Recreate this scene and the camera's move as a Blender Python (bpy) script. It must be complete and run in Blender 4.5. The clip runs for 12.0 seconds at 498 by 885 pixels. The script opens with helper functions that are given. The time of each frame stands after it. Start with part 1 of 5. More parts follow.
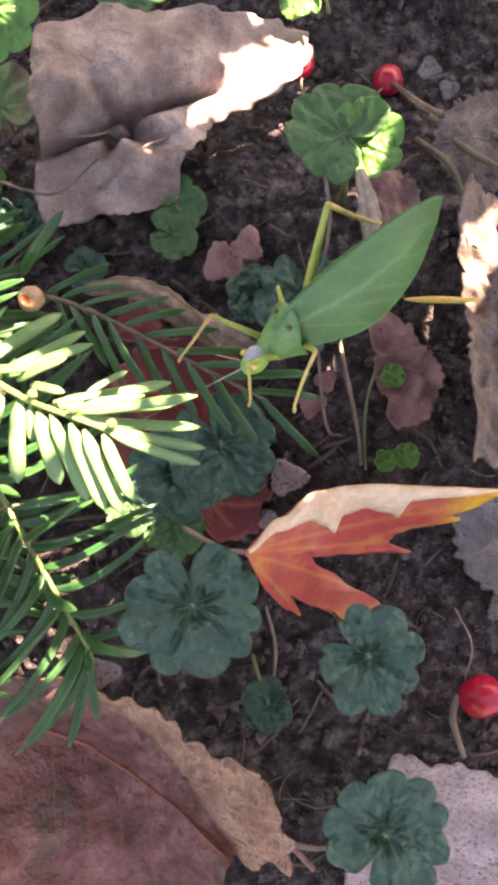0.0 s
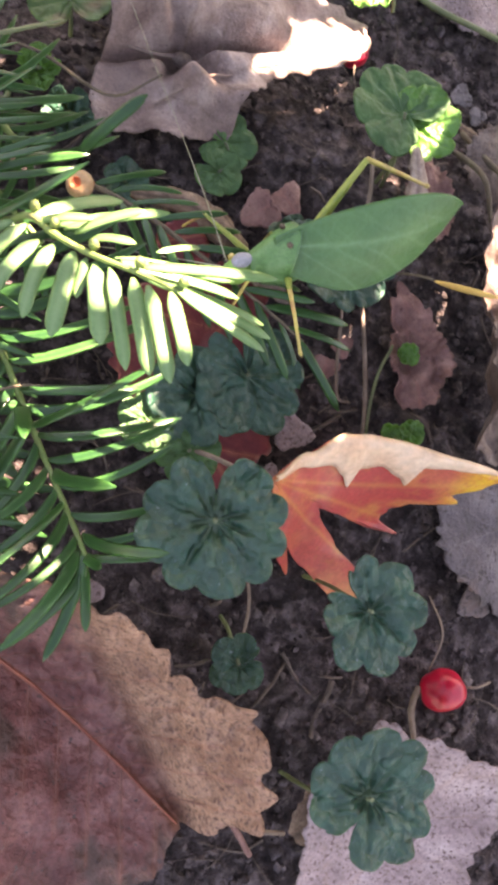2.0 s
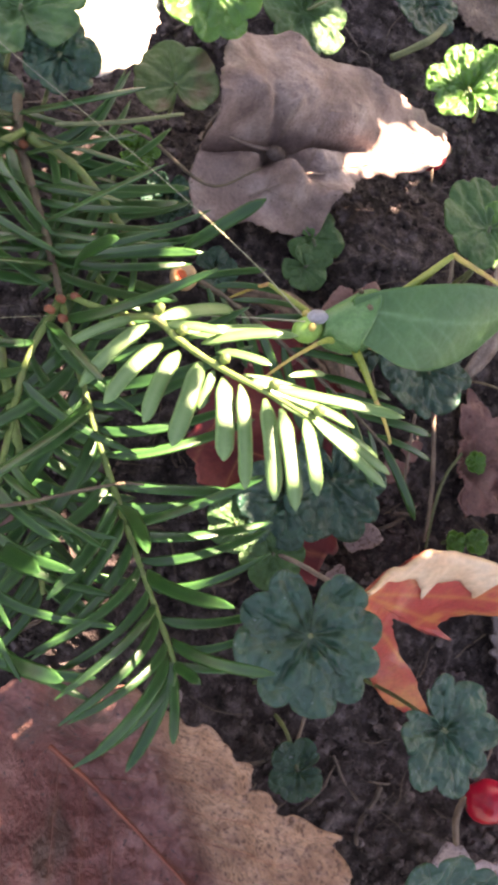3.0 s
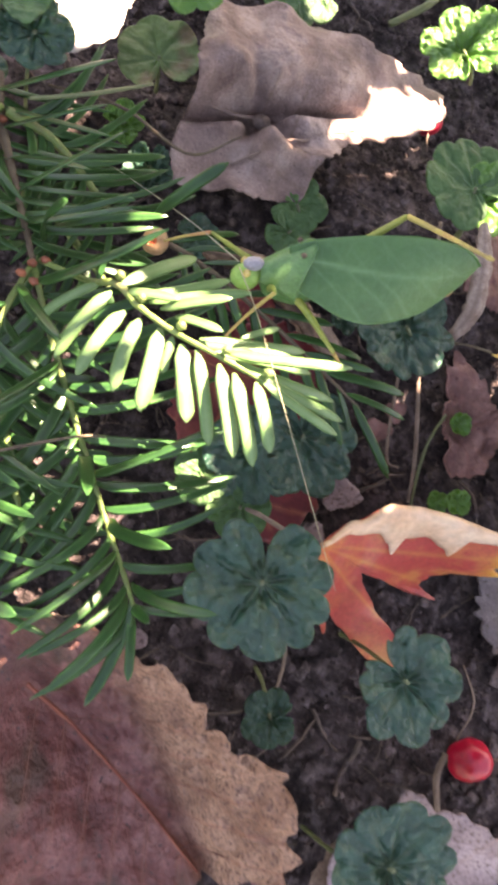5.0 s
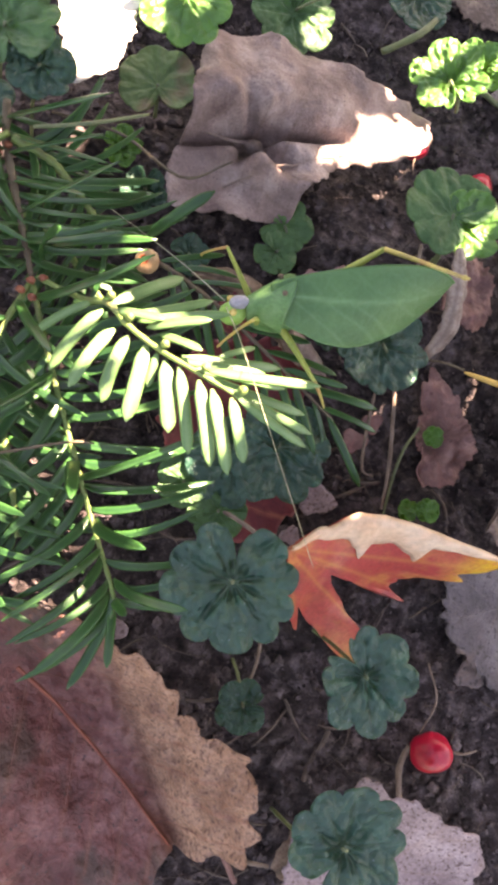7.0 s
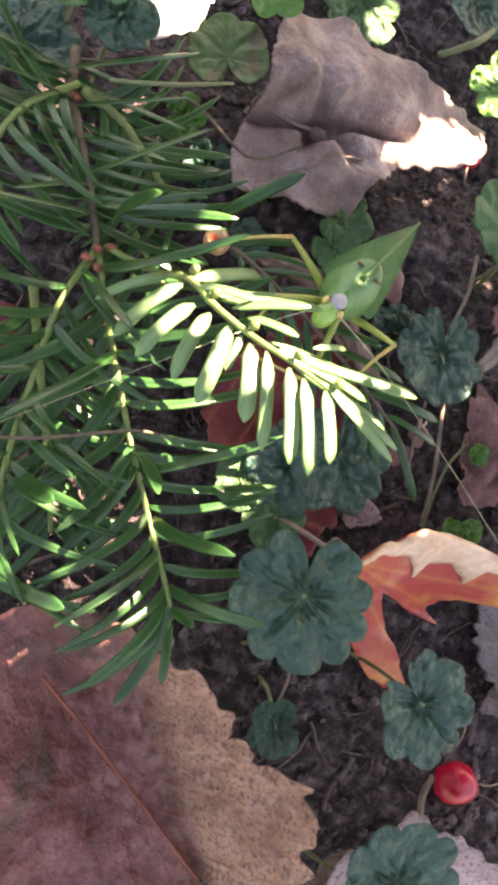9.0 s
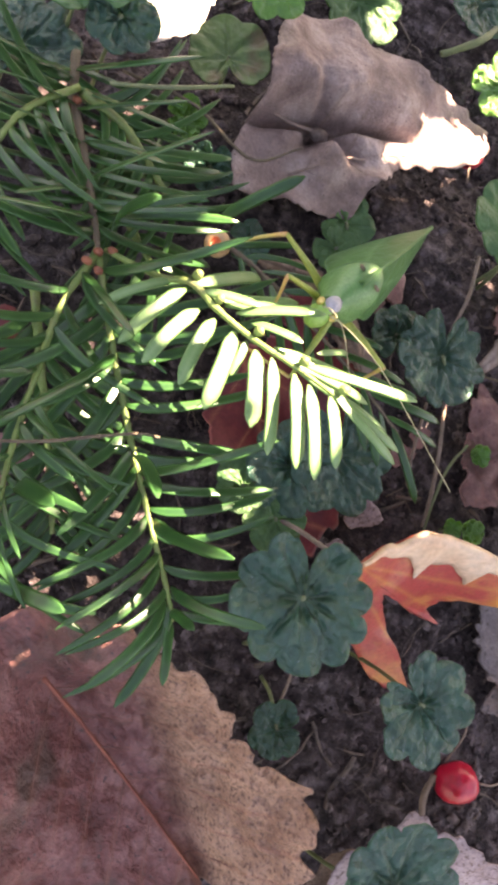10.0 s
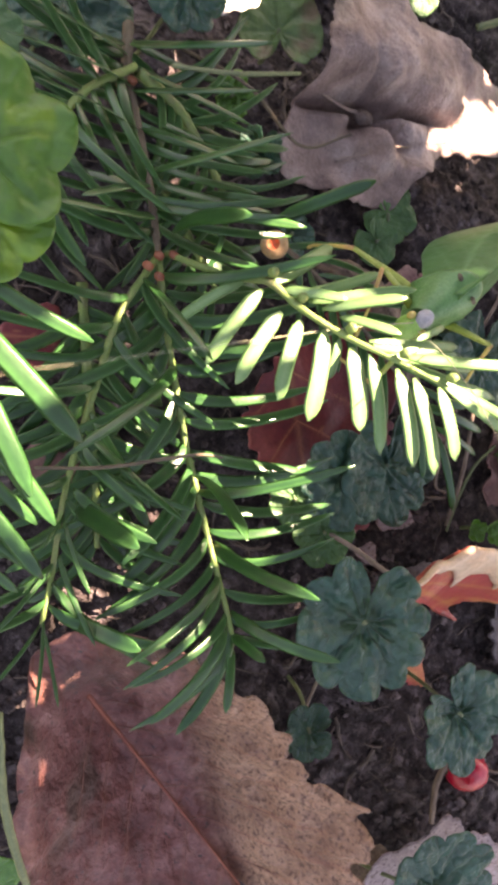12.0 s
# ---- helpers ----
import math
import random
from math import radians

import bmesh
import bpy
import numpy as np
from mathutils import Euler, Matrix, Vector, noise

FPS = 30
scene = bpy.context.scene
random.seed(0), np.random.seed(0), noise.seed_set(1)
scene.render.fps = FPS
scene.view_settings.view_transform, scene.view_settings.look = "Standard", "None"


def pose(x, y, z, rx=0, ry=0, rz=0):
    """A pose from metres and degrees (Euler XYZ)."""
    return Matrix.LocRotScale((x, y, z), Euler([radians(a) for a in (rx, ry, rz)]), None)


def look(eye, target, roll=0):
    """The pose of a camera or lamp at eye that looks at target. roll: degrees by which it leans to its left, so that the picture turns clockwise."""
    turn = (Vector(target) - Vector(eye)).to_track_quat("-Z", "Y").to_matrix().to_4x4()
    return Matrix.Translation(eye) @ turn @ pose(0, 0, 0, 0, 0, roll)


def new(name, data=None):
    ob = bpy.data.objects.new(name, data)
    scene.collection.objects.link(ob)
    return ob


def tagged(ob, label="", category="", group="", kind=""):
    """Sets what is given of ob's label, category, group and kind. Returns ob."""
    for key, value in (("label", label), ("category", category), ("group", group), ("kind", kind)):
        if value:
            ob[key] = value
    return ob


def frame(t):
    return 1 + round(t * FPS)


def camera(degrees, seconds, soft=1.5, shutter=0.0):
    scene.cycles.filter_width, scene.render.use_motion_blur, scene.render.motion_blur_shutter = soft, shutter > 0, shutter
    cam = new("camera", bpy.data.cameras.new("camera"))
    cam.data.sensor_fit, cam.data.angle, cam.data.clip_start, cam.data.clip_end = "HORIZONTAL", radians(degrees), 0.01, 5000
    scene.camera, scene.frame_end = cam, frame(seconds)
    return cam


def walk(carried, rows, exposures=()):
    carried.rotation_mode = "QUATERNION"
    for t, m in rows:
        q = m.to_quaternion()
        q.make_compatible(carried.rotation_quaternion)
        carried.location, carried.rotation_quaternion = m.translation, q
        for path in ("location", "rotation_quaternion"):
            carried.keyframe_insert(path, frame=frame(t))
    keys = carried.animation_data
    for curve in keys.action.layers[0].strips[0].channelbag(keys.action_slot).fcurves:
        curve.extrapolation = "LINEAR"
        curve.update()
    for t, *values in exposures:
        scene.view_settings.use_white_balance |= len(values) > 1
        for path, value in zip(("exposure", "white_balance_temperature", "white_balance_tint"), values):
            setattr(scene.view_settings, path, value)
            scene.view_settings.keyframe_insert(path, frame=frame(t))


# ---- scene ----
cam = camera(32.0, 12.0, soft=4.0, shutter=0.4)
PATH = [
    (0, -0.00768, -0.00318, 0.17930, 0.535, -1.638, 0.322),
    (0.5, -0.01619, -0.01121, 0.18121, 1.856, -4.180, 1.722),
    (1, -0.02525, -0.02239, 0.18204, 4.525, -6.387, 4.925),
    (1.5, -0.03010, -0.03036, 0.16826, 5.295, -9.839, 7.884),
    (2, -0.03895, -0.03387, 0.16685, 5.247, -13.565, 10.055),
    (2.5, -0.05261, -0.02511, 0.16633, 6.648, -15.915, 12.474),
    (3, -0.06505, -0.02633, 0.16030, 6.036, -17.663, 14.350),
    (3.2, -0.06655, -0.02442, 0.15659, 5.628, -18.242, 14.624),
    (4.8, -0.04881, -0.02912, 0.16390, 6.946, -12.998, 15.042),
    (5, -0.04464, -0.02744, 0.17019, 5.200, -11.758, 14.954),
    (5.5, -0.03736, -0.02316, 0.17664, 3.926, -9.528, 14.983),
    (6, -0.03374, -0.01839, 0.18562, 3.196, -7.868, 15.019),
    (6.5, -0.03542, -0.01898, 0.18672, 3.580, -8.690, 15.557),
    (7, -0.04068, -0.02380, 0.18332, 4.228, -10.701, 16.696),
    (7.2, -0.04288, -0.02602, 0.18059, 4.522, -11.239, 17.125),
    (8.8, -0.06587, -0.03292, 0.16422, 3.804, -18.020, 20.587),
    (9, -0.06615, -0.03260, 0.16403, 3.698, -17.993, 20.713),
    (9.5, -0.06461, -0.03187, 0.16340, 3.615, -17.422, 20.582),
    (10, -0.06584, -0.03114, 0.16487, 3.360, -17.555, 20.691),
    (10.5, -0.07419, -0.03077, 0.16684, 3.082, -19.448, 21.316),
    (11, -0.08569, -0.03024, 0.16304, 1.270, -21.028, 22.233),
    (11.5, -0.09185, -0.02827, 0.16034, 0.258, -22.326, 22.523),
    (12, -0.09217, -0.02285, 0.15135, -2.980, -23.612, 22.211),
]
walk(cam, [(t, pose(x, y, z, rx, ry, rz)) for t, x, y, z, rx, ry, rz in PATH], exposures=[(0, 3.84, 9800, 28), (2, 3.93, 9800, 28), (3, 3.68, 9800, 28), (5, 3.80, 9800, 28), (7, 3.80, 9800, 28), (9, 3.76, 9800, 28), (10.5, 3.80, 9800, 28), (11.5, 3.56, 9800, 28), (12, 3.54, 9800, 28)])

# ---- daylight ----
SUN_AZ, SUN_EL = 62.0, 50.0          # degrees: azimuth from +x towards +y, elevation
sun_way = Vector((math.cos(radians(SUN_EL)) * math.cos(radians(SUN_AZ)), math.cos(radians(SUN_EL)) * math.sin(radians(SUN_AZ)), math.sin(radians(SUN_EL))))
sun = new("sun", bpy.data.lights.new("sun", "SUN"))
sun.data.energy, sun.data.angle, sun.data.color = 5.0, radians(0.36), (1.0, 0.98, 0.95)
sun.matrix_world = look(sun_way * 3, (0, 0, 0))
world = bpy.data.worlds.new("world")
scene.world = world
world.use_nodes = True
wn = world.node_tree.nodes
sky = wn.new("ShaderNodeTexSky")
sky.sky_type, sky.sun_disc = "NISHITA", False
sky.sun_elevation, sky.sun_rotation = radians(SUN_EL), radians(90 - SUN_AZ)
world.node_tree.links.new(sky.outputs[0], wn["Background"].inputs[0])
wn["Background"].inputs[1].default_value = 0.065


# ---- materials ----
def material(name, stops, rough=0.6, size=250.0, fine=2500.0, bump=0.3, deep=0.0004, vein=None, vein_mix=0.6, thin=0.0, thin_colour=None,
             speck=None, speck_at=0.62, speck_size=900.0, gloss=0.5, patch=None, patch_at=0.5, patch_size=60.0, coat=0.0, tone=None, tone_spot=(0.20, 0.11, 0.06), net=0.0, grit=0.38):
    """stops: colours from dark to light over a broad noise; fine: relief and grain per metre; vein: colour along the mesh's vein values;
    thin: how much light passes through; speck: colour of small spots; patch: colour of large blotches."""
    m = bpy.data.materials.new(name)
    m.use_nodes = True
    t = m.node_tree
    n, l = t.nodes, t.links
    b = n["Principled BSDF"]
    co = n.new("ShaderNodeTexCoord")
    inf = n.new("ShaderNodeObjectInfo")
    shift = n.new("ShaderNodeVectorMath")
    shift.operation = "MULTIPLY_ADD"
    l.new(inf.outputs["Random"], shift.inputs[0])
    shift.inputs[1].default_value = (3.1, 1.7, 2.3)
    l.new(co.outputs["Object"], shift.inputs[2])

    def noise_tex(scale, detail=4.0, roughness=0.6):
        x = n.new("ShaderNodeTexNoise")
        l.new(shift.outputs[0], x.inputs["Vector"])
        x.inputs["Scale"].default_value, x.inputs["Detail"].default_value, x.inputs["Roughness"].default_value = scale, detail, roughness
        return x.outputs["Fac"]

    def ramp(fac, pts):
        x = n.new("ShaderNodeValToRGB")
        l.new(fac, x.inputs[0])
        els = x.color_ramp.elements
        while len(els) < len(pts):
            els.new(0.5)
        for e, (p, c) in zip(els, pts):
            e.position, e.color = p, (*c, 1) if len(c) == 3 else c
        return x.outputs[0]

    def mix(fac, a, c, kind="MIX"):
        x = n.new("ShaderNodeMix")
        x.data_type, x.blend_type = "RGBA", kind
        if isinstance(fac, float):
            x.inputs[0].default_value = fac
        else:
            l.new(fac, x.inputs[0])
        l.new(a, x.inputs[6])
        if isinstance(c, tuple):
            x.inputs[7].default_value = (*c, 1)
        else:
            l.new(c, x.inputs[7])
        return x.outputs[2]

    def steps(fac, lo, hi):
        x = n.new("ShaderNodeMapRange")
        l.new(fac, x.inputs[0])
        x.inputs[1].default_value, x.inputs[2].default_value = lo, hi
        return x.outputs[0]

    k = len(stops)
    broad = noise_tex(size, 5.0)
    colour = ramp(broad, [(0.3 + 0.4 * i / max(1, k - 1), c) for i, c in enumerate(stops)])
    if patch:
        colour = mix(steps(noise_tex(patch_size, 3.0), patch_at, patch_at + 0.12), colour, patch)
    grain = noise_tex(fine, 3.0)
    colour = mix(grit, colour, ramp(grain, [(0.3, (0.55, 0.55, 0.55)), (0.7, (1.35, 1.35, 1.35))]), "MULTIPLY")
    if speck:
        colour = mix(steps(noise_tex(speck_size, 2.0), speck_at, speck_at + 0.05), colour, speck)
    if tone:
        ta = n.new("ShaderNodeAttribute")
        ta.attribute_name = "tone"
        rim = ramp(broad, [(0.3, tone[0]), (0.7, tone[1])])
        rim = mix(steps(noise_tex(speck_size * 1.7, 4.0), 0.50, 0.64), rim, tone_spot)
        rim = mix(grit, rim, ramp(grain, [(0.3, (0.6, 0.6, 0.6)), (0.7, (1.3, 1.3, 1.3))]), "MULTIPLY")
        colour = mix(ta.outputs["Fac"], colour, rim)
    height = grain
    if vein:
        at = n.new("ShaderNodeAttribute")
        at.attribute_name = "vein"
        scaled = n.new("ShaderNodeMath")
        scaled.operation = "MULTIPLY"
        l.new(at.outputs["Fac"], scaled.inputs[0])
        scaled.inputs[1].default_value = vein_mix
        colour = mix(scaled.outputs[0], colour, vein)
    if net:
        cell = n.new("ShaderNodeTexVoronoi")
        cell.feature = "DISTANCE_TO_EDGE"
        warp = n.new("ShaderNodeVectorMath")
        warp.operation = "MULTIPLY_ADD"
        wob = n.new("ShaderNodeTexNoise")
        l.new(shift.outputs[0], wob.inputs["Vector"])
        wob.inputs["Scale"].default_value = net * 1.5
        l.new(wob.outputs["Color"], warp.inputs[0])
        warp.inputs[1].default_value = (0.5 / net,) * 3
        l.new(shift.outputs[0], warp.inputs[2])
        l.new(warp.outputs[0], cell.inputs["Vector"])
        cell.inputs["Scale"].default_value = net
        puff = steps(cell.outputs["Distance"], 0.0, 0.28)
        line = steps(cell.outputs["Distance"], 0.07, 0.0)
        soft_line = n.new("ShaderNodeMath")
        soft_line.operation = "MULTIPLY"
        l.new(line, soft_line.inputs[0])
        soft_line.inputs[1].default_value = 0.09
        colour = mix(soft_line.outputs[0], colour, vein)
        high = n.new("ShaderNodeMath")
        high.operation = "MULTIPLY_ADD"
        l.new(puff, high.inputs[0])
        high.inputs[1].default_value = 1.6
        l.new(grain, high.inputs[2])
        height = high.outputs[0]
    bp = n.new("ShaderNodeBump")
    bp.inputs["Strength"].default_value, bp.inputs["Distance"].default_value = bump, deep
    add = n.new("ShaderNodeMath")
    l.new(height, add.inputs[0])
    l.new(broad, add.inputs[1])
    l.new(add.outputs[0], bp.inputs["Height"])
    l.new(colour, b.inputs["Base Color"])
    l.new(bp.outputs[0], b.inputs["Normal"])
    b.inputs["Roughness"].default_value = rough
    b.inputs["Specular IOR Level"].default_value = gloss
    b.inputs["Coat Weight"].default_value = coat
    b.inputs["Coat Roughness"].default_value = 0.08
    if thin:
        tr = n.new("ShaderNodeBsdfTranslucent")
        if thin_colour:
            tr.inputs[0].default_value = (*thin_colour, 1)
        else:
            l.new(colour, tr.inputs[0])
        ms = n.new("ShaderNodeMixShader")
        ms.inputs[0].default_value = thin
        l.new(b.outputs[0], ms.inputs[1])
        l.new(tr.outputs[0], ms.inputs[2])
        l.new(ms.outputs[0], n["Material Output"].inputs[0])
    return m


SOIL = material("soil", [(0.013, 0.010, 0.009), (0.064, 0.048, 0.047), (0.19, 0.150, 0.149)], 0.95, 240, 1800, 1.0, 0.0016, gloss=0.15)
CLOD = material("clod", [(0.016, 0.012, 0.011), (0.066, 0.050, 0.049), (0.175, 0.138, 0.137)], 0.95, 300, 3000, 0.8, 0.0006, gloss=0.15)
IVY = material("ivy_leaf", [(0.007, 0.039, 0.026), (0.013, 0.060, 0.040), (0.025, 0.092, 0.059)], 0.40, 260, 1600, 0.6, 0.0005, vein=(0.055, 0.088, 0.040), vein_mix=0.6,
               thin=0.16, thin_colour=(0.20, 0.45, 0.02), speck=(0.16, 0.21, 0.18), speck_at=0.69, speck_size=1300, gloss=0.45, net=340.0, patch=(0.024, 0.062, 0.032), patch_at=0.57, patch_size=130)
# fresh green of sprouts; on sunlit leaves the brighter colour stands for the sun
IVY_FRESH_LIT = material("ivy_fresh_lit", [(0.045, 0.14, 0.035), (0.07, 0.20, 0.045), (0.11, 0.27, 0.06)], 0.36, 220, 1600, 0.32, 0.0004, vein=(0.15, 0.28, 0.08), vein_mix=0.4,
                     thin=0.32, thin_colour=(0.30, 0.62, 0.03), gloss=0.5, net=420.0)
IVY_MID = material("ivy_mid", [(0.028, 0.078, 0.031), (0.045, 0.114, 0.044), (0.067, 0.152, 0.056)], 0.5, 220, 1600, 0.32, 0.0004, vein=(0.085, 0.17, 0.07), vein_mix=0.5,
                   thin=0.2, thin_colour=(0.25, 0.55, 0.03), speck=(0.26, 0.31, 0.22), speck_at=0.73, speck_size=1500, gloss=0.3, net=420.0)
LEAF_BROWNED = material("browned_leaf", [(0.060, 0.115, 0.045), (0.095, 0.160, 0.066), (0.14, 0.205, 0.090)], 0.5, 160, 1500, 0.3, 0.0004, vein=(0.16, 0.22, 0.10), vein_mix=0.4, thin=0.2, thin_colour=(0.3, 0.5, 0.05), patch=(0.13, 0.088, 0.058), patch_at=0.54, patch_size=110, gloss=0.35)
# light green leaf; yellow patches paint the light coming through it
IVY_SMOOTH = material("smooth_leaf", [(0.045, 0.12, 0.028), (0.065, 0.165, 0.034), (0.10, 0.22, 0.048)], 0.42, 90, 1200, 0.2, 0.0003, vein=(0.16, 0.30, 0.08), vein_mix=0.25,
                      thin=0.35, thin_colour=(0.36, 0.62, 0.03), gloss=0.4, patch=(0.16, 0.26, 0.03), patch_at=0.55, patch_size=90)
PETIOLE = material("petiole", [(0.10, 0.13, 0.06), (0.17, 0.19, 0.08)], 0.5, 400, 3000, 0.2, thin=0.15)
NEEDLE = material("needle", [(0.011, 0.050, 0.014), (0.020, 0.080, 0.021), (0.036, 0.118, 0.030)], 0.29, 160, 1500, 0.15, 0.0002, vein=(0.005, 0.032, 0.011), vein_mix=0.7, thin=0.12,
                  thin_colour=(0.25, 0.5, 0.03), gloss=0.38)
# lit copy of the needle green: sunlight on the twig is put into the colour
NEEDLE_SUNLIT = material("needle_sunlit", [(0.066, 0.160, 0.050), (0.095, 0.205, 0.068), (0.135, 0.26, 0.095)], 0.38, 160, 1500, 0.15, 0.0002, vein=(0.20, 0.31, 0.14), vein_mix=0.5, thin=0.15,
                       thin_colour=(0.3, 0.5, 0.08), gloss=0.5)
TWIG = material("twig_green", [(0.075, 0.13, 0.030), (0.12, 0.19, 0.045), (0.13, 0.14, 0.055)], 0.6, 300, 2500, 0.4)
BARK = material("twig_bark", [(0.06, 0.045, 0.03), (0.11, 0.08, 0.05), (0.14, 0.11, 0.065)], 0.8, 300, 2500, 0.6)
SCALE = material("bud_scale", [(0.16, 0.04, 0.02), (0.30, 0.09, 0.04)], 0.6, 500, 3000, 0.3)
OAK = material("brown_leaf", [(0.090, 0.026, 0.022), (0.185, 0.066, 0.055), (0.29, 0.142, 0.123)], 0.55, 110, 1100, 0.8, 0.0008, vein=(0.30, 0.11, 0.065), vein_mix=0.35, thin=0.12,
               speck=(0.07, 0.04, 0.036), speck_at=0.64, speck_size=800, patch=(0.088, 0.046, 0.034), patch_at=0.54, patch_size=52, gloss=0.5, grit=0.55, tone=[(0.20, 0.094, 0.060), (0.40, 0.226, 0.148)], tone_spot=(0.11, 0.052, 0.034))
OAK_SIDE = material("side_rib", [(0.13, 0.052, 0.04), (0.21, 0.095, 0.075)], 0.6, 200, 1500, 0.3)
OAK_VEIN = material("leaf_rib", [(0.20, 0.050, 0.034), (0.36, 0.11, 0.058)], 0.6, 160, 2000, 0.3)
GREY_VEIN = material("grey_rib", [(0.15, 0.095, 0.075), (0.25, 0.175, 0.145)], 0.7, 300, 2000, 0.3)
RED_VEIN = material("red_rib", [(0.34, 0.07, 0.04), (0.42, 0.14, 0.07)], 0.6, 300, 2000, 0.3)
SHADE_LEAF = material("shade_leaf", [(0.03, 0.07, 0.02), (0.05, 0.10, 0.03)], 0.5, 100, 900, 0.2)
GREY_LEAF = material("grey_leaf", [(0.14, 0.086, 0.074), (0.265, 0.180, 0.158), (0.43, 0.325, 0.29)], 0.7, 110, 1500, 0.6, 0.0008, vein=(0.16, 0.10, 0.07), vein_mix=0.5, thin=0.15,
                     speck=(0.10, 0.07, 0.06), speck_at=0.68, speck_size=1100, grit=0.42)
PALE_LEAF = material("pale_leaf", [(0.19, 0.130, 0.127), (0.27, 0.193, 0.189), (0.37, 0.282, 0.276)], 0.7, 150, 1500, 0.4, 0.0004, vein=(0.28, 0.18, 0.15), vein_mix=0.4, thin=0.12,
                     speck=(0.12, 0.075, 0.07), speck_at=0.58, speck_size=1300, grit=0.6)
CURL_LEAF = material("curl_leaf", [(0.075, 0.046, 0.036), (0.125, 0.080, 0.064), (0.23, 0.16, 0.125)], 0.7, 180, 1500, 0.5, 0.0005, vein=(0.30, 0.22, 0.16), vein_mix=0.3, thin=0.15, speck=(0.08, 0.05, 0.04), speck_at=0.60, patch=(0.17, 0.125, 0.11), patch_at=0.52, patch_size=150, grit=0.7)
ROLL = material("rolled_blade", [(0.10, 0.058, 0.038), (0.17, 0.105, 0.072), (0.28, 0.19, 0.14)], 0.75, 260, 1800, 0.7, 0.0006, vein=(0.05, 0.03, 0.022), vein_mix=0.75, thin=0.12, grit=0.6)
FRAY = material("frayed_leaf", [(0.18, 0.115, 0.085), (0.31, 0.22, 0.175), (0.50, 0.40, 0.33)], 0.75, 260, 2200, 0.8, 0.0006, vein=(0.16, 0.11, 0.085), vein_mix=0.6, thin=0.15)
DULL_LEAF = material("dull_leaf", [(0.052, 0.039, 0.041), (0.095, 0.074, 0.076), (0.165, 0.137, 0.138)], 0.75, 140, 1500, 0.8, 0.0008, vein=(0.2, 0.16, 0.15), vein_mix=0.3, speck=(0.05, 0.036, 0.035), speck_at=0.60, speck_size=700, patch=(0.13, 0.085, 0.07), patch_at=0.52, patch_size=80)
WHITE_LEAF = material("bleached_leaf", [(0.50, 0.44, 0.39), (0.62, 0.56, 0.50), (0.72, 0.67, 0.62)], 0.7, 100, 1500, 0.4, 0.0004, thin=0.15)
PINK_LEAF = material("pink_leaf", [(0.14, 0.062, 0.052), (0.23, 0.112, 0.096), (0.34, 0.185, 0.16)], 0.75, 160, 1700, 0.6, 0.0006, vein=(0.3, 0.12, 0.1), vein_mix=0.5, thin=0.1, speck=(0.14, 0.06, 0.05), speck_at=0.66)
RED_LEAF = material("red_leaf", [(0.10, 0.012, 0.016), (0.18, 0.022, 0.024), (0.28, 0.055, 0.045)], 0.45, 90, 1200, 0.3, 0.0004, vein=(0.40, 0.14, 0.07), vein_mix=0.6, thin=0.15)
MAPLE = material("maple_leaf", [(0.44, 0.060, 0.055), (0.51, 0.125, 0.065), (0.58, 0.25, 0.075)], 0.40, 85, 1300, 0.25, 0.0003, vein=(0.66, 0.34, 0.08), vein_mix=0.3, thin=0.2,
                 speck=(0.45, 0.09, 0.05), speck_at=0.66, speck_size=420, patch=(0.46, 0.062, 0.055), patch_at=0.45, patch_size=95, tone=[(0.60, 0.30, 0.02), (0.70, 0.44, 0.04)], tone_spot=(0.55, 0.20, 0.03))
MAPLE_PALE = material("maple_underside", [(0.60, 0.37, 0.23), (0.68, 0.48, 0.33), (0.74, 0.58, 0.43)], 0.55, 110, 700, 0.12, 0.0003, vein=(0.74, 0.55, 0.36), vein_mix=0.6, thin=0.2)
BERRY = material("berry", [(0.30, 0.006, 0.022), (0.46, 0.012, 0.038)], 0.28, 200, 900, 0.35, 0.0003, gloss=0.35, patch=(0.42, 0.02, 0.03), patch_size=160)
CUP = material("dry_aril", [(0.34, 0.17, 0.08), (0.44, 0.26, 0.13), (0.50, 0.34, 0.20)], 0.6, 300, 2000, 0.3, thin=0.1)
CUP_RED = material("aril_mouth", [(0.5, 0.08, 0.03), (0.6, 0.14, 0.05)], 0.5, 300, 2000, 0.3)
YELLOW = material("yellow_needle", [(0.48, 0.27, 0.06), (0.62, 0.40, 0.09)], 0.5, 250, 2500, 0.2, thin=0.1)
STRAW = material("straw", [(0.12, 0.082, 0.06), (0.24, 0.17, 0.13)], 0.8, 300, 2500, 0.5)
THREAD = material("root_thread", [(0.045, 0.031, 0.026), (0.11, 0.075, 0.06)], 0.8, 300, 2500, 0.5)
K_WING = material("katydid_wing", [(0.034, 0.112, 0.040), (0.050, 0.145, 0.052), (0.074, 0.185, 0.066)], 0.40, 110, 1500, 0.25, 0.0002, vein=(0.17, 0.34, 0.15), vein_mix=0.75, thin=0.25,
                  thin_colour=(0.26, 0.62, 0.02), gloss=0.4, net=330.0)
K_BODY = material("katydid_body", [(0.050, 0.155, 0.042), (0.075, 0.20, 0.062), (0.125, 0.26, 0.10)], 0.40, 300, 1900, 0.6, 0.0003, gloss=0.5, thin=0.1)
K_FACE = material("katydid_face", [(0.15, 0.33, 0.06), (0.20, 0.40, 0.08), (0.26, 0.46, 0.12)], 0.4, 300, 2500, 0.2, thin=0.1)
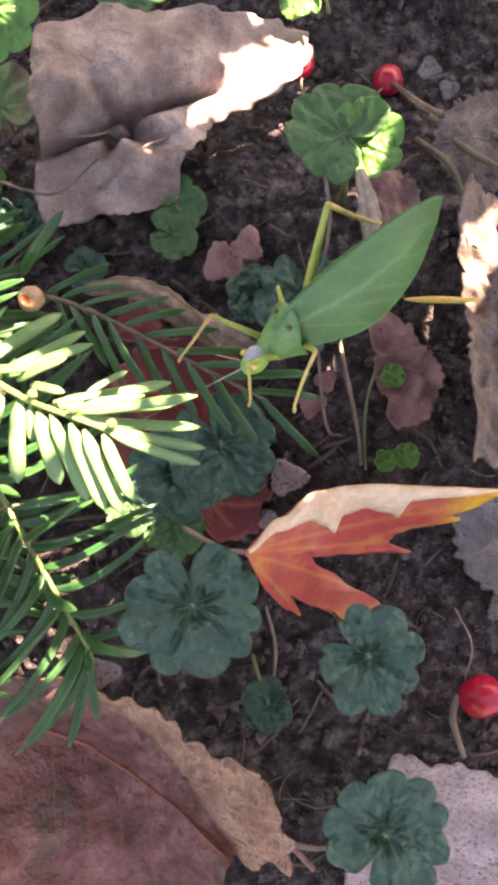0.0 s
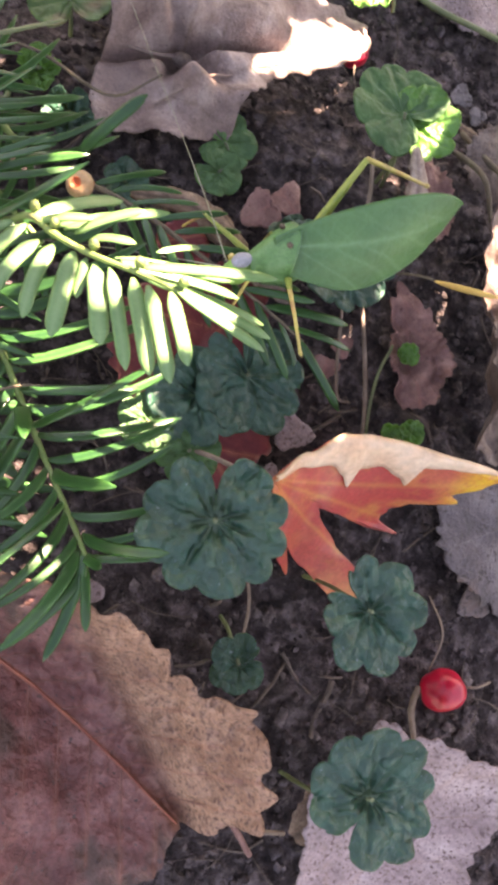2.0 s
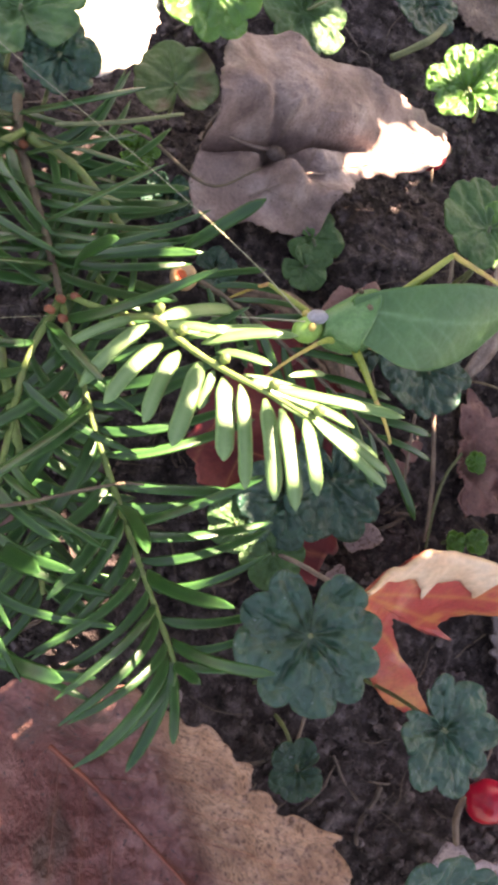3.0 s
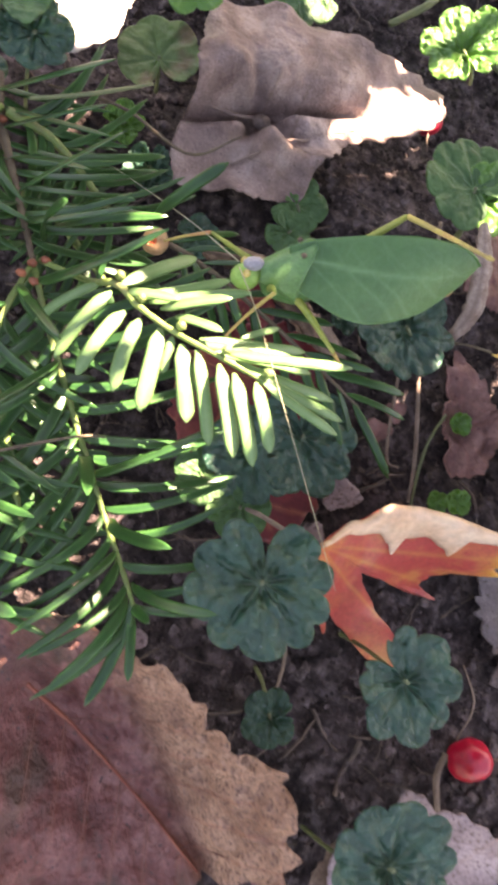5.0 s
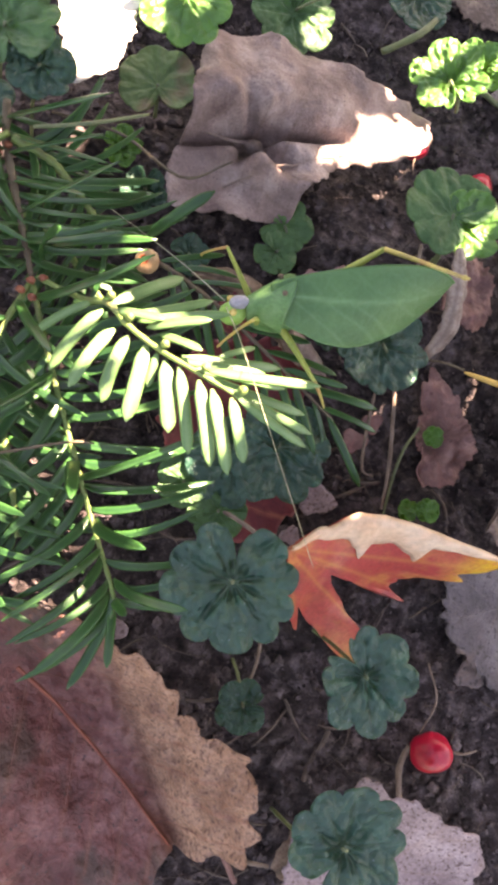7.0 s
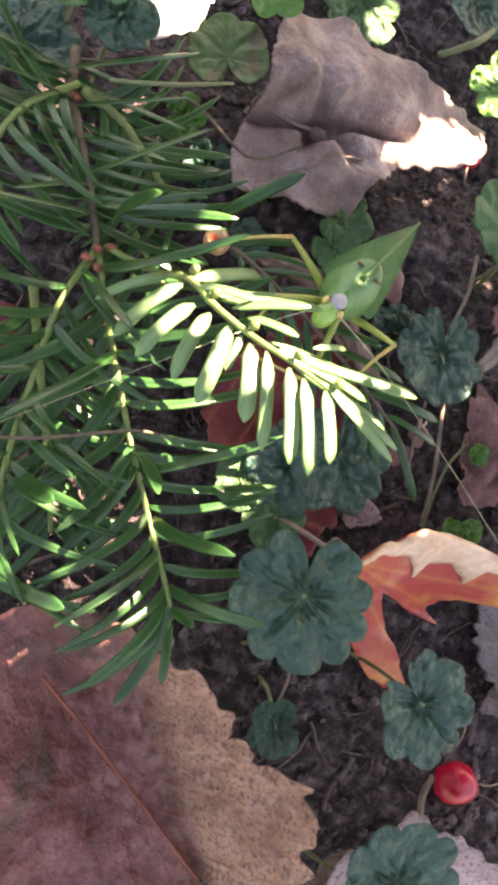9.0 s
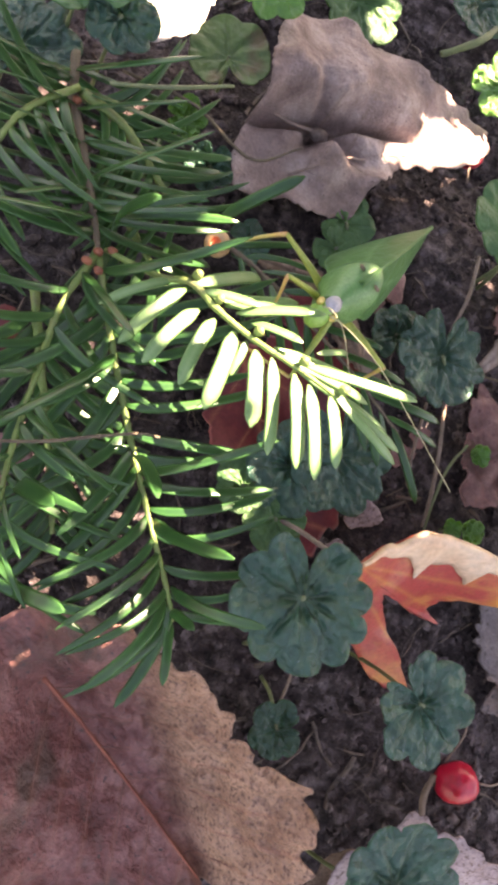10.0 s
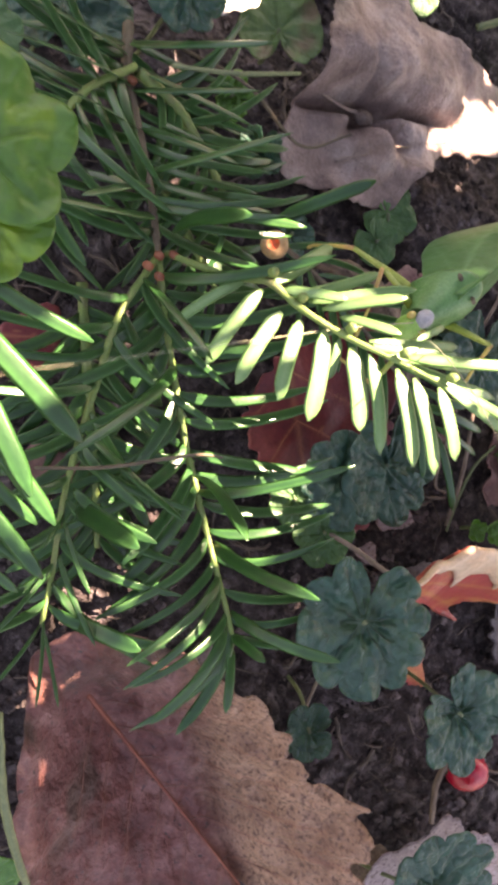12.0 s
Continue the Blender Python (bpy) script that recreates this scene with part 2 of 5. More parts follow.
K_CROWN = material("katydid_crown", [(0.22, 0.22, 0.24), (0.34, 0.33, 0.36)], 0.5, 300, 2500, 0.3)
K_LEG = material("katydid_leg", [(0.18, 0.26, 0.050), (0.28, 0.33, 0.065), (0.36, 0.38, 0.09)], 0.4, 250, 2500, 0.2, thin=0.12)
K_SHIN = material("katydid_shin", [(0.34, 0.24, 0.10), (0.48, 0.38, 0.10), (0.50, 0.20, 0.10)], 0.45, 200, 2500, 0.2, thin=0.1)
K_BELLY = material("katydid_belly", [(0.52, 0.22, 0.10), (0.62, 0.36, 0.12)], 0.45, 250, 2500, 0.2, thin=0.1)
K_EYE = material("katydid_eye", [(0.50, 0.36, 0.10), (0.62, 0.48, 0.16)], 0.2, 300, 2500, 0.05, gloss=0.6)
K_FEELER = material("katydid_feeler", [(0.28, 0.27, 0.16), (0.40, 0.38, 0.25)], 0.5, 300, 2500, 0.1)


# ---- builders ----
def mesh_of(name, verts, faces, mat, vein=None, smooth=True):
    me = bpy.data.meshes.new(name)
    me.from_pydata([tuple(v) for v in verts], [], [tuple(f) for f in faces])
    me.materials.append(mat)
    if vein is not None:
        at = me.attributes.new("vein", "FLOAT", "POINT")
        at.data.foreach_set("value", np.asarray(vein, dtype=np.float32))
    if smooth:
        me.polygons.foreach_set("use_smooth", [True] * len(me.polygons))
    me.update()
    return me


def part(name, me, parent, label="", m=None):
    ob = new(name, me)
    ob.parent = parent
    if m is not None:
        ob.matrix_basis = m
    return tagged(ob, label)


def thing(name, at, label, category, group="", kind=""):
    ob = new(name)
    ob.empty_display_size = 0.005
    ob.matrix_basis = at if isinstance(at, Matrix) else Matrix.Translation(at)
    return tagged(ob, label, category, group, kind)


def thick(ob, d):
    s = ob.modifiers.new("thickness", "SOLIDIFY")
    s.thickness, s.offset = d, -1.0
    return ob


def curve_points(pts, n):
    """A smooth line of n points through pts (Catmull-Rom)."""
    p = [Vector(q) for q in pts]
    p = [p[0] * 2 - p[1], *p, p[-1] * 2 - p[-2]]
    out = []
    k = len(p) - 3
    for i in range(n):
        u = i / (n - 1) * k
        j = min(int(u), k - 1)
        u -= j
        a, b, c, d = p[j:j + 4]
        out.append(0.5 * ((2 * b) + (c - a) * u + (2 * a - 5 * b + 4 * c - d) * u * u + (3 * b - a - 3 * c + d) * u ** 3))
    return out


def tube(name, pts, radii, mat, sides=8, n=16, rough=0.0, seed=0):
    """A round tapering stem along a smooth line."""
    line = curve_points(pts, n)
    verts, faces = [], []
    side = Vector((0.31, 0.17, 0.93))
    for i, p in enumerate(line):
        d = (line[min(i + 1, n - 1)] - line[max(i - 1, 0)]).normalized()
        side = (side - d * side.dot(d)).normalized()
        up = d.cross(side)
        u = i / (n - 1) * (len(radii) - 1)
        j = min(int(u), len(radii) - 2)
        r = radii[j] + (radii[j + 1] - radii[j]) * (u - j)
        for k in range(sides):
            a = 2 * math.pi * k / sides
            q = r * (1 + rough * noise.noise(p * 900 + Vector((k * 0.7, seed, 0))))
            verts.append(p + side * (math.cos(a) * q) + up * (math.sin(a) * q))
    for i in range(n - 1):
        for k in range(sides):
            a, b = i * sides + k, i * sides + (k + 1) % sides
            faces.append((a, b, b + sides, a + sides))
    faces += [tuple(range(sides - 1, -1, -1)), tuple(range((n - 1) * sides, n * sides))]
    return mesh_of(name, verts, faces, mat)


def blob(name, size, mat, seed=0, lump=0.0, at=(0, 0, 0), shape=None, rings=10, sides=14):
    """A rounded body with uneven surface; shape(u) scales the ring at u (0 to 1, along x)."""
    verts, faces = [], []
    for i in range(rings + 1):
        u = i / rings
        x = -math.cos(math.pi * u)
        r = math.sin(math.pi * u) if shape is None else shape(u)
        for k in range(sides):
            a = 2 * math.pi * k / sides
            v = Vector((x, math.cos(a) * r, math.sin(a) * r))
            v *= 1 + lump * noise.noise(v * 1.7 + Vector((seed, seed * 0.3, 0)))
            verts.append((at[0] + v.x * size[0], at[1] + v.y * size[1], at[2] + v.z * size[2]))
    for i in range(rings):
        for k in range(sides):
            a, b = i * sides + k, i * sides + (k + 1) % sides
            faces.append((a, b, b + sides, a + sides))
    return mesh_of(name, verts, faces, mat)


def blade(name, reach, lift, mat, veins=None, lo=-math.pi, hi=math.pi, na=120, nr=12, tone=None):
    """A leaf blade round its stalk's end: reach(a) is the outline, lift(x, y, a, s) gives the place of a point, veins(x, y, a, s) 0 to 1."""
    closed = hi - lo > 6.28
    cols = na if closed else na + 1
    verts, faces, vv, tt = [], [], [], [0.0]
    p = lift(0.0, 0.0, 0.0, 0.0)
    verts.append(p)
    vv.append(1.0)
    for j in range(1, nr + 1):
        s = j / nr
        for i in range(cols):
            a = lo + (hi - lo) * i / na
            r = reach(a) * s
            x, y = r * math.cos(a), r * math.sin(a)
            verts.append(lift(x, y, a, s))
            vv.append(veins(x, y, a, s) if veins else 0.0)
            tt.append(tone(x, y, a, s) if tone else 0.0)
    for i in range(na):
        k = (i + 1) % cols
        faces.append((0, 1 + i, 1 + k))
        for j in range(nr - 1):
            a, b = 1 + j * cols + i, 1 + j * cols + k
            faces.append((a, a + cols, b + cols, b))
    me = mesh_of(name, verts, faces, mat, vv)
    if tone:
        me.attributes.new("tone", "FLOAT", "POINT").data.foreach_set("value", np.asarray(tt, dtype=np.float32))
    return me


def flow(a, pts):
    """Value at a on a smooth curve through the pairs (place, value)."""
    k = max(i for i, p in enumerate(pts[:-1]) if p[0] <= a or i == 0)
    (a0, v0), (a1, v1) = pts[k], pts[k + 1]
    h = a1 - a0
    s0 = (v1 - pts[k - 1][1]) / (a1 - pts[k - 1][0]) if k else (v1 - v0) / h
    s1 = (pts[k + 2][1] - v0) / (pts[k + 2][0] - a0) if k + 2 < len(pts) else (v1 - v0) / h
    u = (a - a0) / h
    return (2 * u ** 3 - 3 * u * u + 1) * v0 + (u ** 3 - 2 * u * u + u) * h * s0 + (3 * u * u - 2 * u ** 3) * v1 + (u ** 3 - u * u) * h * s1


def along(a, pts):
    """Smooth value at a between the pairs (place, value)."""
    if a <= pts[0][0]:
        return pts[0][1]
    for (a0, v0), (a1, v1) in zip(pts, pts[1:]):
        if a <= a1:
            u = (a - a0) / (a1 - a0)
            u = u * u * (3 - 2 * u)
            return v0 + (v1 - v0) * u
    return pts[-1][1]


def line_near(x, y, x0, y0, x1, y1, wide):
    dx, dy = x1 - x0, y1 - y0
    u = max(0.0, min(1.0, ((x - x0) * dx + (y - y0) * dy) / (dx * dx + dy * dy)))
    d = math.hypot(x - x0 - u * dx, y - y0 - u * dy)
    return math.exp(-(d / wide) ** 2)


# ---- ground ----
def soil_height(x, y):
    near = max(0.0, 1.0 - max(abs(x), abs(y)) / 0.6)
    v = Vector((x, y, 0.0))
    h = 0.0035 * noise.noise(v * 28) + 0.0020 * noise.noise(v * 95 + Vector((3, 1, 0))) + 0.0014 * noise.noise(v * 260) + 0.0007 * noise.noise(v * 600)
    u = min(1.0, max(0.0, (y - 0.045) / 0.042))
    return -0.002 + h * near - 0.019 * u * u * (3 - 2 * u)


def build_ground():
    k = 240
    line = [0.115 * u + 40.0 * max(0.0, abs(u) - 1.0) ** 3 * (1 if u > 0 else -1) for u in np.linspace(-2, 2, 2 * k + 1)]
    verts = [(x - 0.02, y + 0.01, soil_height(x - 0.02, y + 0.01)) for y in line for x in line]
    n = len(line)
    faces = [(j * n + i, j * n + i + 1, (j + 1) * n + i + 1, (j + 1) * n + i) for j in range(n - 1) for i in range(n - 1)]
    g = new("ground", mesh_of("ground", verts, faces, SOIL))
    tagged(g, "bare dark brown garden soil, dry and crumbly", "ground", kind="structure")


def build_clods():
    rng = random.Random(5)
    base, tris = [], []
    for i in range(4):
        for k in range(6):
            a, b = math.pi * (i + 0.5) / 4, 2 * math.pi * (k + 0.5 * (i % 2)) / 6
            base.append(Vector((math.sin(a) * math.cos(b), math.sin(a) * math.sin(b), math.cos(a))))
    for i in range(3):
        for k in range(6):
            a, b = i * 6 + k, i * 6 + (k + 1) % 6
            tris.append((a, a + 6, b + 6, b))
    tris += [(0, 1, 2, 3, 4, 5), (23, 22, 21, 20, 19, 18)]
    verts, faces = [], []
    for c in range(15000):
        x, y = rng.uniform(-0.12, 0.085), rng.uniform(-0.105, 0.150)
        s = 0.00028 + 0.0011 * rng.random() ** 3
        z = soil_height(x, y) + s * 0.3
        turn = Euler((rng.random() * 6, rng.random() * 6, rng.random() * 6)).to_matrix()
        o = len(verts)
        for p in base:
            q = turn @ p
            q *= s * (1 + 1.0 * noise.noise(p * 1.9 + Vector((c * 1.3, 0, 0))))
            verts.append((x + q.x, y + q.y, z + q.z * 0.65))
        faces += [tuple(o + i for i in f) for f in tris]
    ob = new("soil_crumbs", mesh_of("soil_crumbs", verts, faces, CLOD, smooth=False))
    tagged(ob, "loose dark crumbs and clods of dry soil", "soil", kind="stuff")


def build_litter():
    """Short bits of dry grass, bark and rootlets over the soil."""
    rng = random.Random(11)
    verts, faces = [], []
    for c in range(520):
        x, y = rng.uniform(-0.12, 0.085), rng.uniform(-0.105, 0.150)
        n, ln, r = 6, rng.uniform(0.004, 0.017), rng.uniform(0.00007, 0.00018)
        a, bend = rng.random() * 6.28, rng.uniform(-1.3, 1.3)
        px, py, o = x, y, len(verts)
        for i in range(n):
            z = soil_height(px, py) + 0.0012 + 0.001 * math.sin(i * 1.1 + c)
            dx, dy = math.cos(a), math.sin(a)
            w = r * ((2.0, 1.0, 3.2, 1.0, 1.0, 2.4, 1.0)[c % 7])
            verts += [(px - dy * w, py + dx * w, z), (px, py, z + r), (px + dy * w, py - dx * w, z), (px, py, z - r)]
            px, py, a = px + dx * ln / n, py + dy * ln / n, a + bend / n
        for i in range(n - 1):
            for k in range(4):
                p, q = o + i * 4 + k, o + i * 4 + (k + 1) % 4
                faces.append((p, q, q + 4, p + 4))
    ob = new("plant_litter", mesh_of("plant_litter", verts, faces, THREAD))
    tagged(ob, "thin dry rootlets and grass bits scattered on soil", "litter", kind="stuff")


build_ground()
build_clods()
build_litter()


# ---- unseen foliage, added to shade the spot ----
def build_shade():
    """Unseen leafy twigs, added between the sun and the ground, 0.3 m off, with gaps set where the sun should reach the
    ground.
    """
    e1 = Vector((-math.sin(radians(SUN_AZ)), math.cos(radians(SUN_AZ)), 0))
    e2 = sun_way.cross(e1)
    # gaps aimed at the wanted sun patches: point and radius
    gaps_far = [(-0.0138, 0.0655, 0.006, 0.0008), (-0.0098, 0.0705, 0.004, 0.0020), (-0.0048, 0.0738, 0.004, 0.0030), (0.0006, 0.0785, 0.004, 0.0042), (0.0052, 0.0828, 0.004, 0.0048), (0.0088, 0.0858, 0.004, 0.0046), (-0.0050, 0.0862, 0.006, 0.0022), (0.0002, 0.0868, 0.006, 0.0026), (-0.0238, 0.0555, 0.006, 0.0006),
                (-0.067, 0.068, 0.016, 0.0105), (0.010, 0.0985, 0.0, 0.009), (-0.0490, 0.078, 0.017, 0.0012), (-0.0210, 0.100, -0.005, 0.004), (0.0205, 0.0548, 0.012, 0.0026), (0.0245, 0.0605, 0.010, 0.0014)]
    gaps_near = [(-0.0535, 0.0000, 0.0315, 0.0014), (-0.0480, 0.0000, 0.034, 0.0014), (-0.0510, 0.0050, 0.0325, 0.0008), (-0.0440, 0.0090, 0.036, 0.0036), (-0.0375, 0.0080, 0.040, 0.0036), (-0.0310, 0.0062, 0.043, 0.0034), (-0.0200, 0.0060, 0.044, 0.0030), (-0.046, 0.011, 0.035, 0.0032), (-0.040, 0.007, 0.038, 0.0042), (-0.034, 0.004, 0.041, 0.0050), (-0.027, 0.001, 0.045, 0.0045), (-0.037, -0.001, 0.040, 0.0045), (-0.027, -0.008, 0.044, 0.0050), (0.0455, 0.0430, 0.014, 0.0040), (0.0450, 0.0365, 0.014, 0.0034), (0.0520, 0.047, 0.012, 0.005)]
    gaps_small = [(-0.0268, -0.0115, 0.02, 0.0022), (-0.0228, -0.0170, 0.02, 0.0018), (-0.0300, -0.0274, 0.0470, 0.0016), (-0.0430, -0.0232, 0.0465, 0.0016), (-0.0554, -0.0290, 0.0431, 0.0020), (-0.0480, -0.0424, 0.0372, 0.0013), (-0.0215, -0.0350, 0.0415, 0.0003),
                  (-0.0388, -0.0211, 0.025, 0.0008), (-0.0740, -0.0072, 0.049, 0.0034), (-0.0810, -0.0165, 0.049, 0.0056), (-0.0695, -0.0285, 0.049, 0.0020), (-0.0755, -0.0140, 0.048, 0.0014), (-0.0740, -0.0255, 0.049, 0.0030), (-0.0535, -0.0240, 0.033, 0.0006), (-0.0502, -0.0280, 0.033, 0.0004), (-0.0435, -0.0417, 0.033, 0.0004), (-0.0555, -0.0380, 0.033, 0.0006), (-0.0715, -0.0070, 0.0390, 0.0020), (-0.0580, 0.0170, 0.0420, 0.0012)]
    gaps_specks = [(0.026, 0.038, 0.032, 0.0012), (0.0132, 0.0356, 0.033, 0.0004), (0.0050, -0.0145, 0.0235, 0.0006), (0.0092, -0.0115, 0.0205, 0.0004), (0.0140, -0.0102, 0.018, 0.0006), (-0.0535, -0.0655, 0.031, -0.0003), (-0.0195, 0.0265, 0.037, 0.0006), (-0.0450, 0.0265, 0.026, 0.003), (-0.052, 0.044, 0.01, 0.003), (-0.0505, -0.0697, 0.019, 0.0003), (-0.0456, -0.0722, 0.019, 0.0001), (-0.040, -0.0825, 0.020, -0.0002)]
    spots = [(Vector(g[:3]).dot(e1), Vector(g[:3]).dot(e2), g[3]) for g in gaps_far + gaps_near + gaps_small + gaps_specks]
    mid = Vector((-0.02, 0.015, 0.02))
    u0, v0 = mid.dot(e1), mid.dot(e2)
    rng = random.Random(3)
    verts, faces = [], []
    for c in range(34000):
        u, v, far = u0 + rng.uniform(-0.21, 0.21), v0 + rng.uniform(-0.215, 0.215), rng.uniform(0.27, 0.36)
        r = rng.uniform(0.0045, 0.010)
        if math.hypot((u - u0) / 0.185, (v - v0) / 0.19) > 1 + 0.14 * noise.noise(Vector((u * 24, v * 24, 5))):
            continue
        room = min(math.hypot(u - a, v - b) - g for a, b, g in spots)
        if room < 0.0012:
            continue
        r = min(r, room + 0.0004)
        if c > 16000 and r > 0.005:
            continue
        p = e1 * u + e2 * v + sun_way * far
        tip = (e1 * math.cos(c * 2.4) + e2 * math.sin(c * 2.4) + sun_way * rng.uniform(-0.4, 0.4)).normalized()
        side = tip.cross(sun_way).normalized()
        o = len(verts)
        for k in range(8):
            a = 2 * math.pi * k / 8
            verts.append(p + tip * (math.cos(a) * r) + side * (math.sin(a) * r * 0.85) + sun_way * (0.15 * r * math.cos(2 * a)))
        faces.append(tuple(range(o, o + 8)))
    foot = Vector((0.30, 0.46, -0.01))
    shrub = thing("shrub", foot, "unseen leafy shrub added to dapple the ground with shade", "shrub")
    crown = part("crown", mesh_of("crown", [v - foot for v in verts], faces, SHADE_LEAF), shrub, "dense small leaf discs added to block the sun")
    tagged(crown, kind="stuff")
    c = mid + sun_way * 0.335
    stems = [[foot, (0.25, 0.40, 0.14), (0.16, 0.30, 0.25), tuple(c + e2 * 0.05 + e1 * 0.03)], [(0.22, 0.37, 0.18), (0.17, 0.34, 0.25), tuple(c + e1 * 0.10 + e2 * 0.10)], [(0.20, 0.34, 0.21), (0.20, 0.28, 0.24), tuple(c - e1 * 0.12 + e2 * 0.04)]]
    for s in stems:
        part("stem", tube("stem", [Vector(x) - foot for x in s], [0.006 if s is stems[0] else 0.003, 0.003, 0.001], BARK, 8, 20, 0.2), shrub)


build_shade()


# ---- dead leaves ----
def rumple(x, y, seed, size, fine=0.25):
    v = Vector((x / size, y / size, seed * 7.3))
    return noise.noise(v) + fine * noise.noise(v * 3.1)


def dead_leaf(name, label, at, outline, lift, mat, ribs=(), teeth=0.0, tooth=0.006, toothed=(-400, 400), turn=0.0, na=200, nr=22, thickness=0.0003, rag=0.0, seed=0, category="dead leaf", vein_parts=None, tone=None):
    """outline: pairs of degrees and metres round the leaf's middle; ribs: lines along which veins run."""
    leaf = thing(name, pose(*at, 0, 0, turn), label, category, "dead leaves on the soil")
    lo, hi = radians(outline[0][0]), radians(outline[-1][0])

    mean = sum(r for d, r in outline) / len(outline)

    def reach(a):
        d = math.degrees(a)
        r = along(d, outline)
        if toothed[0] < d < toothed[1] and teeth:
            r += teeth * (0.5 * math.cos(2 * math.pi * mean * (a - lo) / tooth + 2.2 * noise.noise(Vector((a * 3, seed, 4))))) * (0.8 + 0.9 * noise.noise(Vector((a * 4, seed, 0))))
        return r * (1 + rag * (noise.noise(Vector((a * 9, seed, 1))) + 0.5 * noise.noise(Vector((a * 31, seed, 2)))))

    def veins(x, y, a, s):
        v = 0.0
        for x0, y0, x1, y1, wide in ribs:
            v = max(v, line_near(x, y, x0, y0, x1, y1, wide))
        return v

    me = blade("blade", reach, lift, mat, veins, lo, hi, na, nr, tone)
    thick(part("blade", me, leaf), thickness)
    for i, (x0, y0, x1, y1, wide) in enumerate(ribs if vein_parts else ()):
        pts = []
        for j in range(9):
            u = j / 8
            x, y = x0 + (x1 - x0) * u, y0 + (y1 - y0) * u
            a = math.atan2(y, x)
            a += 2 * math.pi if a < lo else 0
            s = math.hypot(x, y) / reach(a)
            if s > 0.97:
                break
            q = lift(x, y, a, s)
            pts.append((q[0], q[1], q[2] + wide * 0.1))
        if len(pts) > 3:
            part("midrib" if i == 0 else "side_vein", tube("vein", pts, [wide * k for k in ((0.55, 0.40, 0.2) if i == 0 else (0.30, 0.2, 0.1))], vein_parts if i == 0 or vein_parts is not OAK_VEIN else OAK_SIDE, 6, 18), leaf)
    return leaf


def fan(x0, y0, x1, y1, count, reach, wide, spread=50):
    """A midrib with side veins to either side."""
    out = [(x0, y0, x1, y1, wide)]
    a = math.atan2(y1 - y0, x1 - x0)
    for i in range(count):
        u = (i + 0.4) / count
        bx, by = x0 + (x1 - x0) * u, y0 + (y1 - y0) * u
        for s in (1, -1):
            d = a + s * radians(spread)
            out.append((bx, by, bx + reach * math.cos(d), by + reach * math.sin(d), wide * 0.5))
    return out


OAK_RIB = [(-0.036, 0.016), (-0.0175, 0.0045), (-0.004, 0.0050), (0.005, 0.0088), (0.016, 0.0160), (0.024, 0.0205)]


def oak_axes(x, y):
    """Place along the midrib and across it, the toothed side positive."""
    return 0.84 * x - 0.54 * y, 0.54 * x + 0.84 * y


def lift_oak(x, y, a, s):
    """The leaf is folded along its midrib: both halves rise from it, the toothed one steeply."""
    d, n = oak_axes(x, y)
    z = flow(max(-0.036, min(0.024, d)), OAK_RIB)
    soft = math.sqrt(n * n + 0.0025 ** 2) - 0.0025
    if n > 0:
        z += soft * max(0.95, min(1.6, 1.38 - 9.0 * d))
        z -= 0.0035 * math.exp(-((n - oak_crease(d)) / 0.003) ** 2)
        z += 0.0018 * rumple(x, y, 61, 0.0050, 0.7) * min(1.0, n / 0.006)
        z -= 0.9 * max(0.0, n - 0.0185) * (0.5 + 0.5 * math.sin(d * 900))
    else:
        z += soft * max(-0.15, min(1.1, 0.35 - 36.0 * d))
        z = min(z, 0.024 + 0.1 * soft)
    z += 0.0013 * rumple(x, y, 1, 0.008, 0.6) + 0.0006 * rumple(x, y, 31, 0.0030, 0.6)
    z += 0.0034 * s ** 6 * noise.noise(Vector((a * 8, 3, 1)))
    return (x, y, z)


def oak_crease(d):
    return 0.0125 - 0.34 * (d + 0.021)


# tan beyond the crease: the rim's own colour, and the lit face painted in
def oak_tone(x, y, a, s):
    d, n = oak_axes(x, y)
    u = (n - oak_crease(d) + 0.0012 * noise.noise(Vector((x * 260, y * 260, 2)))) / 0.0055
    return max(0.0, min(1.0, 0.35 + u))


dead_leaf("brown_leaf", "large dead brown leaf with tan scalloped rim and red midrib", (-0.0196, -0.0714, 0.0),
          [(-180, 0.0330), (-160, 0.0290), (-130, 0.0270), (-95, 0.0250), (-62, 0.0205), (-36, 0.0160), (-22, 0.0205), (-8, 0.0236), (16, 0.0232), (28, 0.0222), (37, 0.0238), (46, 0.0205), (58, 0.0185), (71, 0.0184), (82, 0.0210),
           (91, 0.0240), (103, 0.0255), (114, 0.0290), (122, 0.0340), (135, 0.0405), (150, 0.0420), (165, 0.0370), (180, 0.0330)],
          lift_oak, OAK, fan(-0.024, 0.0150, 0.013, -0.0085, 6, 0.020, 0.0008, 50), 0.0020, 0.0086, (-22, 108), na=420, nr=44, seed=1, rag=0.012, vein_parts=OAK_VEIN, tone=oak_tone)


